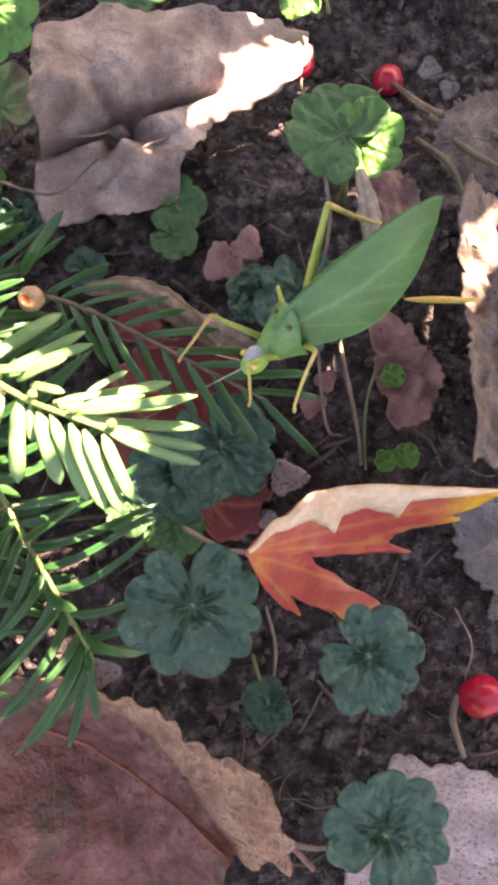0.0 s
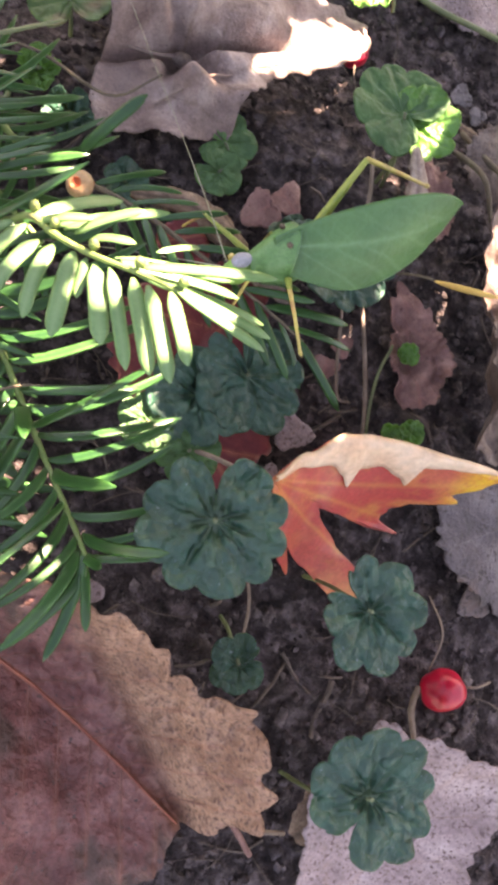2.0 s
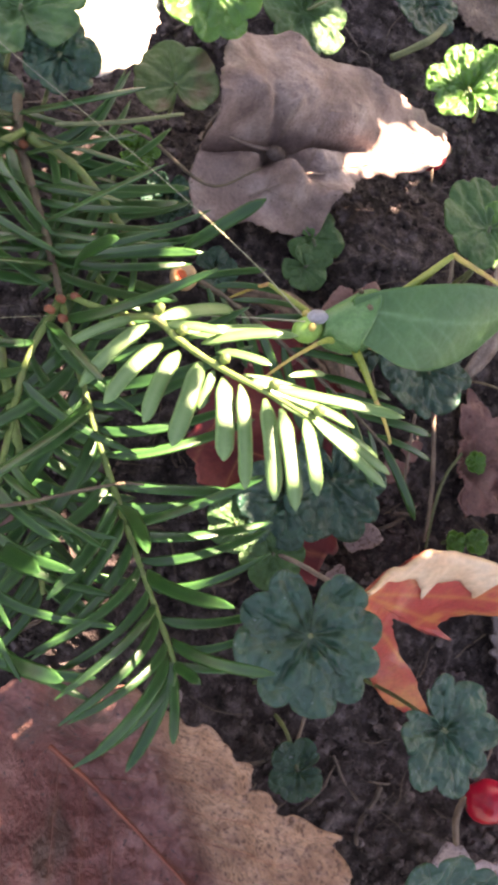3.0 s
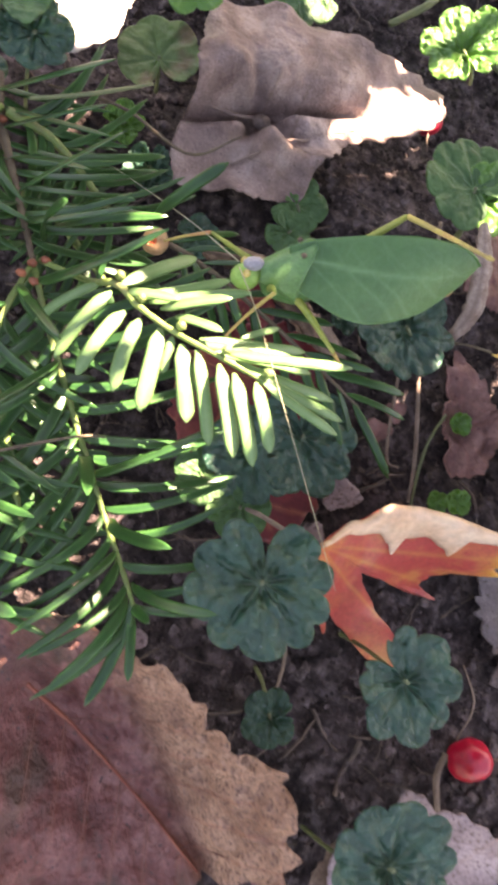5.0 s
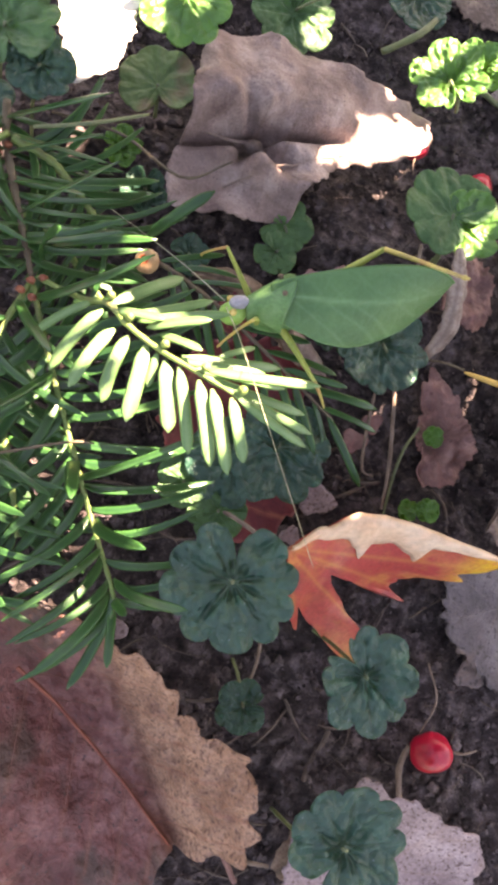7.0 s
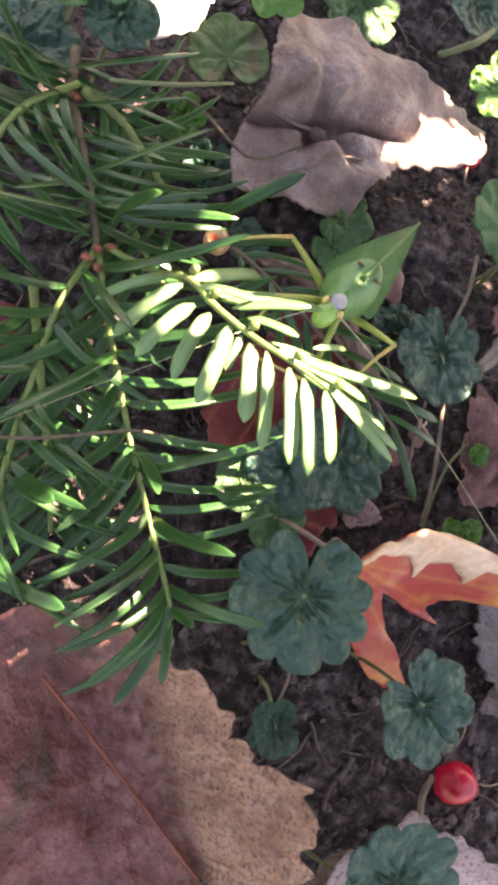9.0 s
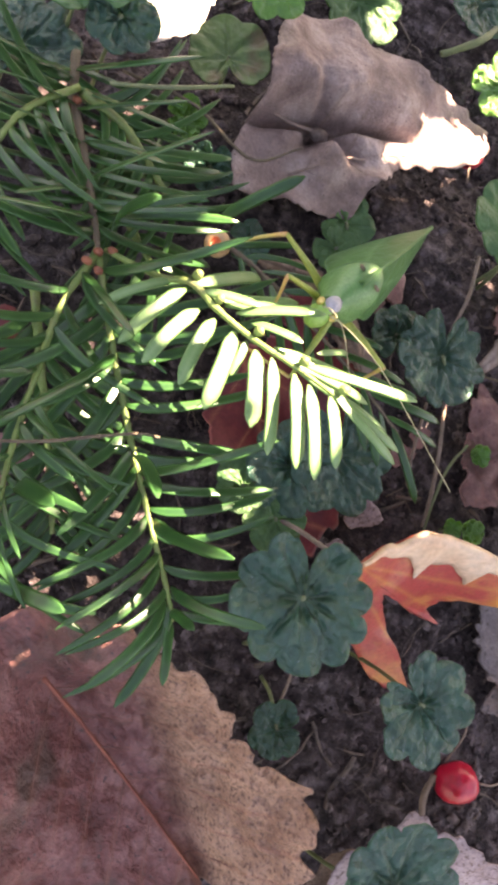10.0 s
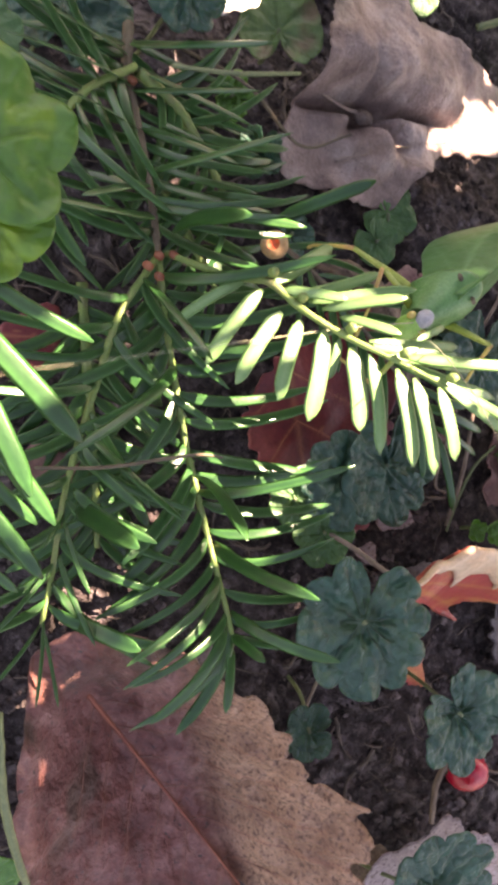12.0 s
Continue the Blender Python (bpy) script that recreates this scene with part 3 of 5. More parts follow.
def lift_grey(x, y, a, s):
    """Crumpled round a pinched knot: an upper plate and a lower lobe meet in a deep crease that runs out to the torn arm."""
    kx, ky = x + 0.0030, y + 0.0085
    r = math.hypot(kx, ky)
    b = math.atan2(ky, kx)
    z = 0.0016 * rumple(x, y, 2, 0.0095, 0.4) + 0.0004 * rumple(x, y, 22, 0.0034, 0.7) - 0.009 * math.exp(-(r / 0.0042) ** 2)
    z += 0.0032 * math.sin(5 * b + 0.9) * min(1.0, r / 0.006) * math.exp(-(r / 0.013) ** 2)
    d = -0.42 * kx + 0.907 * ky
    far = min(1.0, max(0.0, (0.030 - r) / 0.018))
    z += 0.0075 * (1 - math.exp(-(max(0.0, d) / 0.0030) ** 2)) * far - 0.0060 * math.exp(-((d + 0.0004) / 0.0011) ** 2) * min(1.0, r / 0.006) * far
    z += 0.0034 * math.exp(-((ky + 0.0075) / 0.0035) ** 2) * min(1.0, max(0.0, kx + 0.004) / 0.006)
    z += 0.10 * max(0.0, -ky - 0.006) - 0.24 * max(0.0, ky) - 0.13 * max(0.0, kx - 0.006) + 0.30 * max(0.0, -kx - 0.006)
    z += 0.0018 * s ** 4 * math.sin(7 * a + 1)
    return (x, y, z)


GREY = dead_leaf("grey_brown_leaf", "large crumpled grey-brown dead leaf with torn edge", (-0.0272, 0.0715, 0.0040),
          [(-180, 0.0185), (-149, 0.0200), (-117, 0.0337), (-98, 0.0280), (-70, 0.0258), (-56, 0.0200), (-44, 0.0190), (-28, 0.0182), (-16, 0.0200), (-7, 0.0248), (2, 0.0312), (9, 0.0362), (16, 0.0395), (23, 0.0398), (30, 0.0370), (37, 0.0325),
           (45, 0.0255), (70, 0.0185), (97, 0.0165), (125, 0.0180), (150, 0.0205), (165, 0.0193), (180, 0.0185)],
          lift_grey, GREY_LEAF, fan(-0.006, -0.022, 0.030, 0.006, 5, 0.018, 0.0005, 48), 0.0006, 0.0045, (-60, 40), rag=0.035, seed=2, na=280, nr=34, vein_parts=GREY_VEIN)
part("stalk_end", blob("stalk_end", (0.0021, 0.0016, 0.0014), CURL_LEAF, 4, 0.25, at=(-0.0022, -0.0095, -0.0028), rings=8, sides=12), GREY, "pale knob where the stalk broke off")
part("stalk", tube("stalk", [(-0.0030, -0.0090, -0.0030), (-0.0080, -0.0110, -0.0010), (-0.0150, -0.0120, 0.0010)], [0.0005, 0.0004, 0.0003], GREY_VEIN, 6, 12), GREY)


def lift_pale(x, y, a, s):
    return (x, y, 0.0015 * rumple(x, y, 3, 0.012) + 0.25 * (y - 0.2 * x) + 0.003 * s * s)


dead_leaf("pale_leaf", "pale pinkish-grey dead leaf with dark specks", (0.033, -0.078, 0.017),
          [(-180, 0.018), (-90, 0.024), (-30, 0.016), (-8, 0.0145), (25, 0.020), (40, 0.0225), (62, 0.0185), (100, 0.019), (115, 0.0235), (128, 0.020), (154, 0.0205), (180, 0.018)],
          lift_pale, PALE_LEAF, fan(-0.012, -0.018, 0.010, 0.018, 4, 0.014, 0.0004, 50), 0.0009, 0.0045, rag=0.05, seed=3, vein_parts=GREY_VEIN)


def lift_curl(x, y, a, s):
    u = x + 0.004 * math.sin(y * 130)
    z = 0.002 + 110.0 * min(0.0, u + 0.001) ** 2 + 30.0 * max(0.0, u - 0.003) ** 2 + 0.0034 * rumple(x, y, 4, 0.006, 0.5)
    return (x + 0.0015 * math.sin(y * 170), y, max(z, -0.006))


dead_leaf("curled_leaf", "curled dry tan leaf with a pale ragged edge", (0.0488, 0.0190, 0.0030),
          [(-180, 0.0098), (-140, 0.012), (-108, 0.025), (-80, 0.026), (-45, 0.017), (0, 0.014), (45, 0.019), (75, 0.026), (96, 0.0300), (106, 0.0315), (116, 0.022), (128, 0.0165), (150, 0.0115), (180, 0.0098)],
          lift_curl, CURL_LEAF, fan(0.002, -0.026, -0.002, 0.03, 6, 0.012, 0.0005, 45), 0.001, 0.004, rag=0.07, seed=4, vein_parts=GREY_VEIN)


def lift_flat(seed, size, high, tilt_x=0.0, tilt_y=0.0, rim=0.0):
    return lambda x, y, a, s: (x, y, high * rumple(x, y, seed, size) + tilt_x * x + tilt_y * y + rim * s * s)


dead_leaf("flat_grey_leaf", "flat dull grey dead leaf lying on soil", (0.056, -0.021, 0.003),
          [(-180, 0.0165), (-120, 0.014), (-60, 0.018), (0, 0.02), (60, 0.016), (120, 0.013), (160, 0.018), (180, 0.0165)],
          lift_flat(5, 0.012, 0.0013), DULL_LEAF, fan(0.012, 0.01, -0.014, -0.004, 4, 0.012, 0.0004), 0.0012, 0.004, rag=0.06, seed=5, vein_parts=DULL_LEAF)
dead_leaf("pink_leaf", "small crinkled pinkish-brown dead leaf", (0.0285, 0.0128, 0.0025),
          [(-180, 0.0056), (-122, 0.0056), (-95, 0.0112), (-70, 0.0108), (-40, 0.0085), (-10, 0.0080), (25, 0.0068), (60, 0.0066), (88, 0.0098), (112, 0.0150), (122, 0.0125), (145, 0.0065), (180, 0.0056)],
          lift_flat(6, 0.0042, 0.0026, 0.12, 0.05, 0.002), PINK_LEAF, fan(-0.005, 0.012, 0.003, -0.011, 5, 0.006, 0.0003), 0.0007, 0.0022, rag=0.06, seed=6, vein_parts=PINK_LEAF)
dead_leaf("red_leaf", "deep red fallen leaf half hidden under green leaves", (-0.0165, 0.0015, 0.0045),
          [(-180, 0.016), (-130, 0.014), (-95, 0.017), (-62, 0.026), (-42, 0.0235), (-15, 0.0160), (30, 0.015), (60, 0.020), (90, 0.0185), (130, 0.017), (180, 0.016)],
          lift_flat(7, 0.012, 0.0022, 0.0, 0.15), RED_LEAF, fan(-0.014, 0.01, 0.010, -0.02, 4, 0.016, 0.0005), 0.0016, 0.005, rag=0.05, seed=7, category="leaf", vein_parts=RED_VEIN)
dead_leaf("bleached_leaf", "sunlit bleached dead leaf with a toothed edge", (-0.0668, 0.0700, 0.0150),
          [(-180, 0.0085), (-130, 0.0090), (-95, 0.0160), (-70, 0.0125), (-30, 0.0078), (20, 0.0068), (70, 0.0125), (110, 0.018), (160, 0.011), (180, 0.009)],
          lift_flat(8, 0.012, 0.0012, 0.05, -0.1), WHITE_LEAF, fan(0.0, 0.016, -0.001, -0.013, 4, 0.009, 0.0003), 0.0005, 0.0030, rag=0.05, seed=8, vein_parts=WHITE_LEAF)
dead_leaf("flat_brown_leaf", "flat brown dead leaf on the soil", (0.0198, 0.1351, -0.0175),
          [(-180, 0.015), (-90, 0.012), (0, 0.016), (90, 0.014), (180, 0.015)], lift_flat(10, 0.01, 0.0015), CURL_LEAF, fan(-0.014, 0, 0.012, 0, 4, 0.01, 0.0004), rag=0.12, seed=10, vein_parts=DULL_LEAF)


def dry_roll(name, label, pts, wide, mat, seed, category="dead leaf"):
    """A dry blade rolled up lengthwise, with frayed long edges."""
    line = curve_points(pts, 26)
    roll = thing(name, pts[0], label, category, "dead leaves on the soil")
    verts, faces, vv = [], [], []
    m = 12
    for i, p in enumerate(line):
        d = (line[min(i + 1, 25)] - line[max(i - 1, 0)]).normalized()
        side = d.cross(Vector((0, 0, 1))).normalized()
        up = side.cross(d)
        w = wide * (math.sin(math.pi * min(1.0, (i + 1.2) / 26)) ** 0.6) * (1 + 0.25 * noise.noise(Vector((i * 0.5, seed, 0))))
        for k in range(m):
            a = -2.2 + 4.4 * k / (m - 1)
            edge = 1 + (0.25 if 1 < k < 10 else 0.6) * noise.noise(Vector((i * 1.3, k * 0.8, seed)))
            q = p + side * (math.sin(a) * w * edge) + up * (math.cos(a) * w * 0.6 * edge) - Vector(pts[0])
            verts.append(q)
            vv.append(1.0 if k % 3 == 0 else 0.0)
    for i in range(25):
        for k in range(m - 1):
            a = i * m + k
            faces.append((a, a + 1, a + 1 + m, a + m))
    thick(part("blade", mesh_of("blade", verts, faces, mat, vv), roll), 0.00025)
    return roll


dry_roll("rolled_leaf", "rolled dry brown leaf blade under the twig", [(-0.0345, 0.0275, 0.0130), (-0.0240, 0.0268, 0.0160), (-0.0150, 0.0215, 0.0165), (-0.0078, 0.0155, 0.0130)], 0.0026, ROLL, 1)
dry_roll("rolled_leaf", "pale frayed strip of dry leaf standing on soil", [(0.0180, 0.0510, 0.0140), (0.0200, 0.0430, 0.0130), (0.0215, 0.0340, 0.0090), (0.0185, 0.0260, 0.0040)], 0.0021, FRAY, 2)
dry_roll("rolled_leaf", "brown frayed leaf scrap beneath the katydid", [(-0.0150, 0.0225, 0.0095), (-0.0085, 0.0200, 0.0100), (-0.0005, 0.0160, 0.0070)], 0.0026, FRAY, 5)
dry_roll("rolled_leaf", "long brown dry blade on the soil", [(0.0284, 0.0813, -0.0150), (0.0377, 0.0714, -0.0095), (0.0496, 0.0657, -0.0055), (0.0593, 0.0563, -0.0020)], 0.0011, ROLL, 3)


def build_maple():
    leaf = thing("maple_leaf", (-0.0039, -0.0207, 0.0297), "orange and red fallen maple leaf with its upper edge folded over", "leaf")
    outline = [(-64, 0.009), (-56, 0.0160), (-52.5, 0.0189), (-48, 0.0135), (-43, 0.0190), (-36, 0.0310), (-30, 0.0450), (-25.5, 0.0310), (-22, 0.0210), (-15, 0.0138), (-10, 0.0128), (-7, 0.0180), (-5.3, 0.0349), (-2, 0.0295), (1.5, 0.0300),
               (4, 0.0325), (5.7, 0.0426), (7.5, 0.0400), (9.5, 0.0460), (12.3, 0.0515), (17, 0.0400), (25.6, 0.0270), (40, 0.0165), (52, 0.0060)]
    ridge = [(0, 0.0004), (0.006, 0.0058), (0.0124, 0.0104), (0.018, 0.0114), (0.024, 0.0116), (0.0375, 0.0110), (0.048, 0.0105)]
    hem = [(0, 0.0), (0.006, 0.0036), (0.0120, 0.0052), (0.0145, 0.0040), (0.0167, 0.0024), (0.0178, 0.0060), (0.0220, 0.0072), (0.0265, 0.0062), (0.0290, 0.0052), (0.0305, 0.0086), (0.036, 0.0092), (0.048, 0.0102)]

    def fall(x, y):
        """Height: the folded ridge runs nearly level, the leaf hangs down from it on one side."""
        dy = along(x, ridge) - y
        u = min(1.0, max(0.0, (x - 0.014) / 0.016)) * min(1.0, max(0.0, (y + 0.010) / 0.008))
        z = -0.22 * x - 0.3 * max(0.0, x - 0.042) + 0.0009 * rumple(x, y, 12, 0.009)
        return z - (0.80 + 0.85 * u) * max(0.0, dy - 0.001) + 0.5 * min(0.0, dy)

    def reach(a):
        d = math.degrees(a)
        r = along(d, outline) * (1 + 0.015 * noise.noise(Vector((a * 40, 0, 0))))
        while r > 0.002 and r * math.sin(a) > along(r * math.cos(a), ridge):
            r *= 0.99
        return r

    def veins(x, y, a, s):
        v = 0.0
        for deg, ln in ((10, 0.048), (-23, 0.042), (-52, 0.014), (-1, 0.03)):
            v = max(v, line_near(x, y, 0, 0, ln * math.cos(radians(deg)), ln * math.sin(radians(deg)), 0.0004))
        return v

    me = blade("blade", reach, lambda x, y, a, s: (x, y, fall(x, y)), MAPLE, veins, radians(-64), radians(52), 260, 26, lambda x, y, a, s: max(0.0, min(1.0, (x - 0.037) / 0.006)) * (1 if y > 0 else 0.3))
    thick(part("blade", me, leaf), 0.0003)
    # the folded strip: from the ridge down over the upper face, with a toothed hem
    verts, faces, vv = [], [], []
    n, m = 110, 9
    for i in range(n + 1):
        x = 0.0005 + 0.0470 * i / n
        top, low = along(x, ridge), along(x, hem)
        for k in range(m):
            v = k / (m - 1)
            y = top + (low - top) * v
            verts.append((x, y, fall(x, y) + 0.0005 + 0.0011 * math.sin(math.pi * v ** 0.7)))
            vv.append(line_near(x, y, 0, 0, 0.03, 0.014, 0.0003))
    for i in range(n):
        for k in range(m - 1):
            a = i * m + k
            faces.append((a, a + m, a + m + 1, a + 1))
    thick(part("folded_edge", mesh_of("folded_edge", verts, faces, MAPLE_PALE, vv), leaf, "pale cream underside folded over"), 0.0002)
    part("stalk", tube("stalk", [(0.0005, 0, 0), (-0.004, 0.0005, -0.001), (-0.010, 0.003, -0.008), (-0.014, 0.004, -0.018)], [0.0005, 0.0004], STRAW, 7, 12), leaf)


build_maple()


# ---- ground ivy and other green leaves ----
def ivy(at, r, gap, lobes=9, tilt=(0, 0), cup=0.12, mat=None, root=(0.004, 0.006), label="", seed=0, wide=1.0, name="ground_ivy", crinkle=1.0, deep=0.17, leaf_gap=0.5):
    """A kidney-shaped, scalloped leaf on its stalk. at: where the stalk meets the blade; gap: degrees towards which the blade is notched."""
    mat = mat or IVY
    plant = thing(name, pose(*at, tilt[0], tilt[1], gap + 180), label or "dark green scalloped ground ivy leaf with pale veins", "leaf", "ground ivy leaves")

    def bent(a):
        """The lobes are of uneven width."""
        return a + 0.30 * noise.noise(Vector((math.cos(a) * 1.3, math.sin(a) * 1.3, seed * 5.3)))

    def reach(a):
        q = abs(a) / math.pi
        base = 1.0 - 0.14 * q ** 2
        base *= 1 - 0.80 * max(0.0, (q - (1 - leaf_gap * 0.22)) / (leaf_gap * 0.22)) ** 1.6
        b = bent(a)
        sc = abs(math.cos(lobes * b / 2)) ** 0.42
        size = 1 + 0.16 * noise.noise(Vector((round(lobes * b / (2 * math.pi)) * 1.7, seed * 3.1, 0)))
        return r * base * (1 - deep + deep * 1.2 * sc * size) * (1 + 0.10 * noise.noise(Vector((a * 1.1, seed * 3.1, 0)))) * (wide if abs(a) > 1 else 1.0)

    def near(a):
        w = 2 * math.pi / lobes
        return abs((bent(a) / w + 0.5) % 1.0 - 0.5) * w

    def lift(x, y, a, s):
        d = near(a) * s * r
        z = cup * r * s * s - 0.085 * r * math.exp(-(d / (0.055 * r)) ** 2) * crinkle * (1.05 - s) * min(1.0, s * 5)
        z -= 0.10 * r * math.exp(-(s / 0.20) ** 2) * crinkle
        z += 0.10 * r * rumple(x, y, seed + 20, r * 0.75) * crinkle + 0.060 * r * rumple(x, y, seed + 40, r * 0.26, 0.5) * crinkle
        z += 0.14 * r * noise.noise(Vector((math.cos(a) * 2.2, math.sin(a) * 2.2, seed * 1.9))) * s ** 3 - 0.06 * r * abs(math.sin(lobes * bent(a) / 2)) ** 4 * s ** 4
        return (x, y, z)

    def veins(x, y, a, s):
        d = near(a) * s * r
        v = max(math.exp(-(d / (0.020 * r)) ** 2) * (1.0 - 0.8 * s), 0.7 * math.exp(-(s / 0.15) ** 2))
        for s0, slope in ((0.30, 0.42), (0.60, 0.50)):
            if s > s0:
                v = max(v, 0.25 * math.exp(-((near(a) * s - (s - s0) * slope) / 0.014) ** 2) * (1.15 - s))
        return v

    thick(part("blade", blade("blade", reach, lift, mat, veins, na=220, nr=24), plant), 0.00022)
    inv = plant.matrix_basis.inverted()
    foot = Vector((at[0] + root[0], at[1] + root[1], -0.003))
    mid = Vector((at[0] + root[0] * 0.7, at[1] + root[1] * 0.7, at[2] * 0.5))
    part("stalk", tube("stalk", [inv @ Vector(at), inv @ mid, inv @ foot], [0.00035, 0.0004, 0.00045], PETIOLE, 7, 14), plant)
    return plant


ivy((-0.0128, -0.0288, 0.0345), 0.0119, 98, 10, (3, -6), 0.06, seed=1, root=(0.006, -0.012), deep=0.17)
ivy((0.0180, -0.0392, 0.0272), 0.0099, 150, 8, (-4, 3), 0.10, seed=2, root=(-0.004, 0.004), deep=0.22, label="dark green ground ivy leaf with deep scallops and pale veins")
ivy((0.0200, -0.0677, 0.0337), 0.0112, 235, 10, (3, 2), 0.08, seed=3, root=(-0.004, -0.006), deep=0.16)
ivy((0.0014, -0.0533, 0.0083), 0.0056, 30, 6, (8, 5), 0.12, seed=4, root=(-0.003, 0.008), label="small dark green ground ivy leaf near the soil")
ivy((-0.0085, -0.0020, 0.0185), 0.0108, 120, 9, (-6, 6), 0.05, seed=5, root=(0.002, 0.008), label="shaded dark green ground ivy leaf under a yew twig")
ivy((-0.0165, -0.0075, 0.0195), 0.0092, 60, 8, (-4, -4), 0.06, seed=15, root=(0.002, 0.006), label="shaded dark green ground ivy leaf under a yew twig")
# these two are coloured lighter than their dark neighbours to brighten the sun flecks
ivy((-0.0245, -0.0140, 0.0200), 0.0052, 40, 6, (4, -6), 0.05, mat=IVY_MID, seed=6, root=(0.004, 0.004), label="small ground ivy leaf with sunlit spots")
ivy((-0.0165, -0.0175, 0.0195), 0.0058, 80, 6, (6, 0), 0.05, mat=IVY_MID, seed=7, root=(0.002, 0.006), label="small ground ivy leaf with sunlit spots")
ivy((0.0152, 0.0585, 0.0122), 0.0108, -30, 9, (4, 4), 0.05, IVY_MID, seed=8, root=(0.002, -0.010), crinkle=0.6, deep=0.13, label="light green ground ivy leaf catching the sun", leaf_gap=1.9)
# other half of the same leaf, coloured brighter for the sun on it
ivy((0.0178, 0.0572, 0.0112), 0.0092, 202, 7, (0, -10), 0.05, IVY_FRESH_LIT, seed=9, root=(-0.002, -0.008), crinkle=1.1, label="half-folded sunlit ground ivy leaf with a small hole", leaf_gap=3.6)
ivy((0.0082, 0.0265, 0.0110), 0.0105, 100, 9, (-8, 0), 0.05, seed=10, root=(0.008, -0.004), label="dusty green ground ivy leaf on the soil")
ivy((-0.0180, 0.0468, 0.0028), 0.0062, 190, 5, (5, 0), 0.08, IVY_MID, seed=11, root=(0.002, -0.002), deep=0.2, label="small pale green ground ivy leaf on soil")
ivy((-0.0182, 0.0405, 0.0026), 0.0050, 160, 5, (5, 4), 0.08, IVY_MID, seed=12, root=(0.002, 0.002), deep=0.2, label="small pale green ground ivy leaf on soil")
ivy((-0.0015, 0.0275, 0.0080), 0.0062, -80, 6, (4, 0), 0.08, IVY, seed=13, root=(0.002, -0.002), label="small green ground ivy leaf behind the katydid")
ivy((-0.0520, 0.0790, 0.0180), 0.0100, 60, 9, (-12, 6), 0.06, IVY_FRESH_LIT, seed=14, root=(0.002, 0.006), label="bright green backlit ground ivy leaf")
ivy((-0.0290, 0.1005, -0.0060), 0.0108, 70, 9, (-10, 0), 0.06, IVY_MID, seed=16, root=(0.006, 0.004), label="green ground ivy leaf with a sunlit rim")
ivy((0.0100, 0.0955, -0.0010), 0.0092, -60, 6, (-18, 8), 0.15, IVY_FRESH_LIT, seed=17, root=(0.004, -0.006), crinkle=1.7, deep=0.24, label="crinkled yellow-green sunlit ground ivy leaf")
ivy((0.0160, 0.1005, -0.0010), 0.0070, -120, 5, (-10, -16), 0.15, IVY_FRESH_LIT, seed=18, root=(0.001, -0.006), crinkle=1.7, deep=0.24, label="crinkled yellow-green sunlit ground ivy leaf")
ivy((-0.0010, 0.1190, -0.0100), 0.0092, 100, 8, (-10, 0), 0.06, IVY, seed=19, root=(0.004, 0.004))
ivy((-0.0528, 0.0655, 0.0055), 0.0086, -70, 7, (-6, 6), 0.10, LEAF_BROWNED, seed=20, root=(0.001, -0.003), crinkle=0.6, deep=0.08, label="green leaf with a browned upper edge", leaf_gap=0.9)
ivy((-0.0812, 0.0570, 0.0240), 0.0105, -60, 8, (-6, 6), 0.06, IVY_MID, seed=21, root=(-0.001, -0.006), label="ground ivy leaf beside a bleached leaf")
ivy((-0.0735, 0.0528, 0.0220), 0.0068, 100, 7, (-6, 6), 0.06, IVY, seed=29, root=(-0.001, -0.006), label="small ground ivy leaf beside a bleached leaf")
ivy((-0.0882, 0.0455, 0.0110), 0.0108, -80, 9, (-4, 8), 0.06, IVY, seed=22, root=(-0.002, -0.006))
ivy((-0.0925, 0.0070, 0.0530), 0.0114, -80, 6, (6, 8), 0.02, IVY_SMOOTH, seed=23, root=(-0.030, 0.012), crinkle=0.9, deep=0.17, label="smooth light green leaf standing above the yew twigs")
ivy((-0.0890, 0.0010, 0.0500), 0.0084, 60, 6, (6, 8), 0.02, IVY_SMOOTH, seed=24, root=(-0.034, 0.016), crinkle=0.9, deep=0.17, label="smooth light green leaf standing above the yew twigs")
ivy((-0.0972, 0.0313, 0.0220), 0.0058, -80, 6, (6, 8), 0.02, IVY_MID, seed=30, root=(-0.004, 0.006), crinkle=0.6, deep=0.1, label="small grey-green leaf behind the yew twigs")
ivy((-0.0562, -0.0800, 0.0320), 0.0064, 100, 6, (4, 4), 0.08, IVY_FRESH_LIT, seed=25, root=(-0.004, -0.004), label="small green leaf beside the brown leaf")
ivy((-0.0562, 0.0505, 0.0035), 0.0042, 200, 5, (4, 4), 0.3, IVY_FRESH_LIT, seed=26, root=(0.001, 0.002), crinkle=3.0, deep=0.25, label="small crinkled green sprout")
ivy((-0.0487, 0.0425, 0.0065), 0.0048, 100, 5, (4, 14), 0.2, IVY, seed=27, root=(0.001, 0.002), crinkle=3.0, deep=0.25, label="small crinkled dusty green leaf")
ivy((-0.0360, 0.0330, 0.0040), 0.0046, 200, 5, (4, 4), 0.1, IVY, seed=28, root=(0.001, 0.002), label="small ground ivy leaf deep in shade")
ivy((0.0345, 0.1225, -0.0150), 0.0088, 200, 7, (4, 4), 0.1, RED_LEAF, seed=31, root=(0.003, 0.002), label="reddish ground leaf at the soil", name="small_leaf")


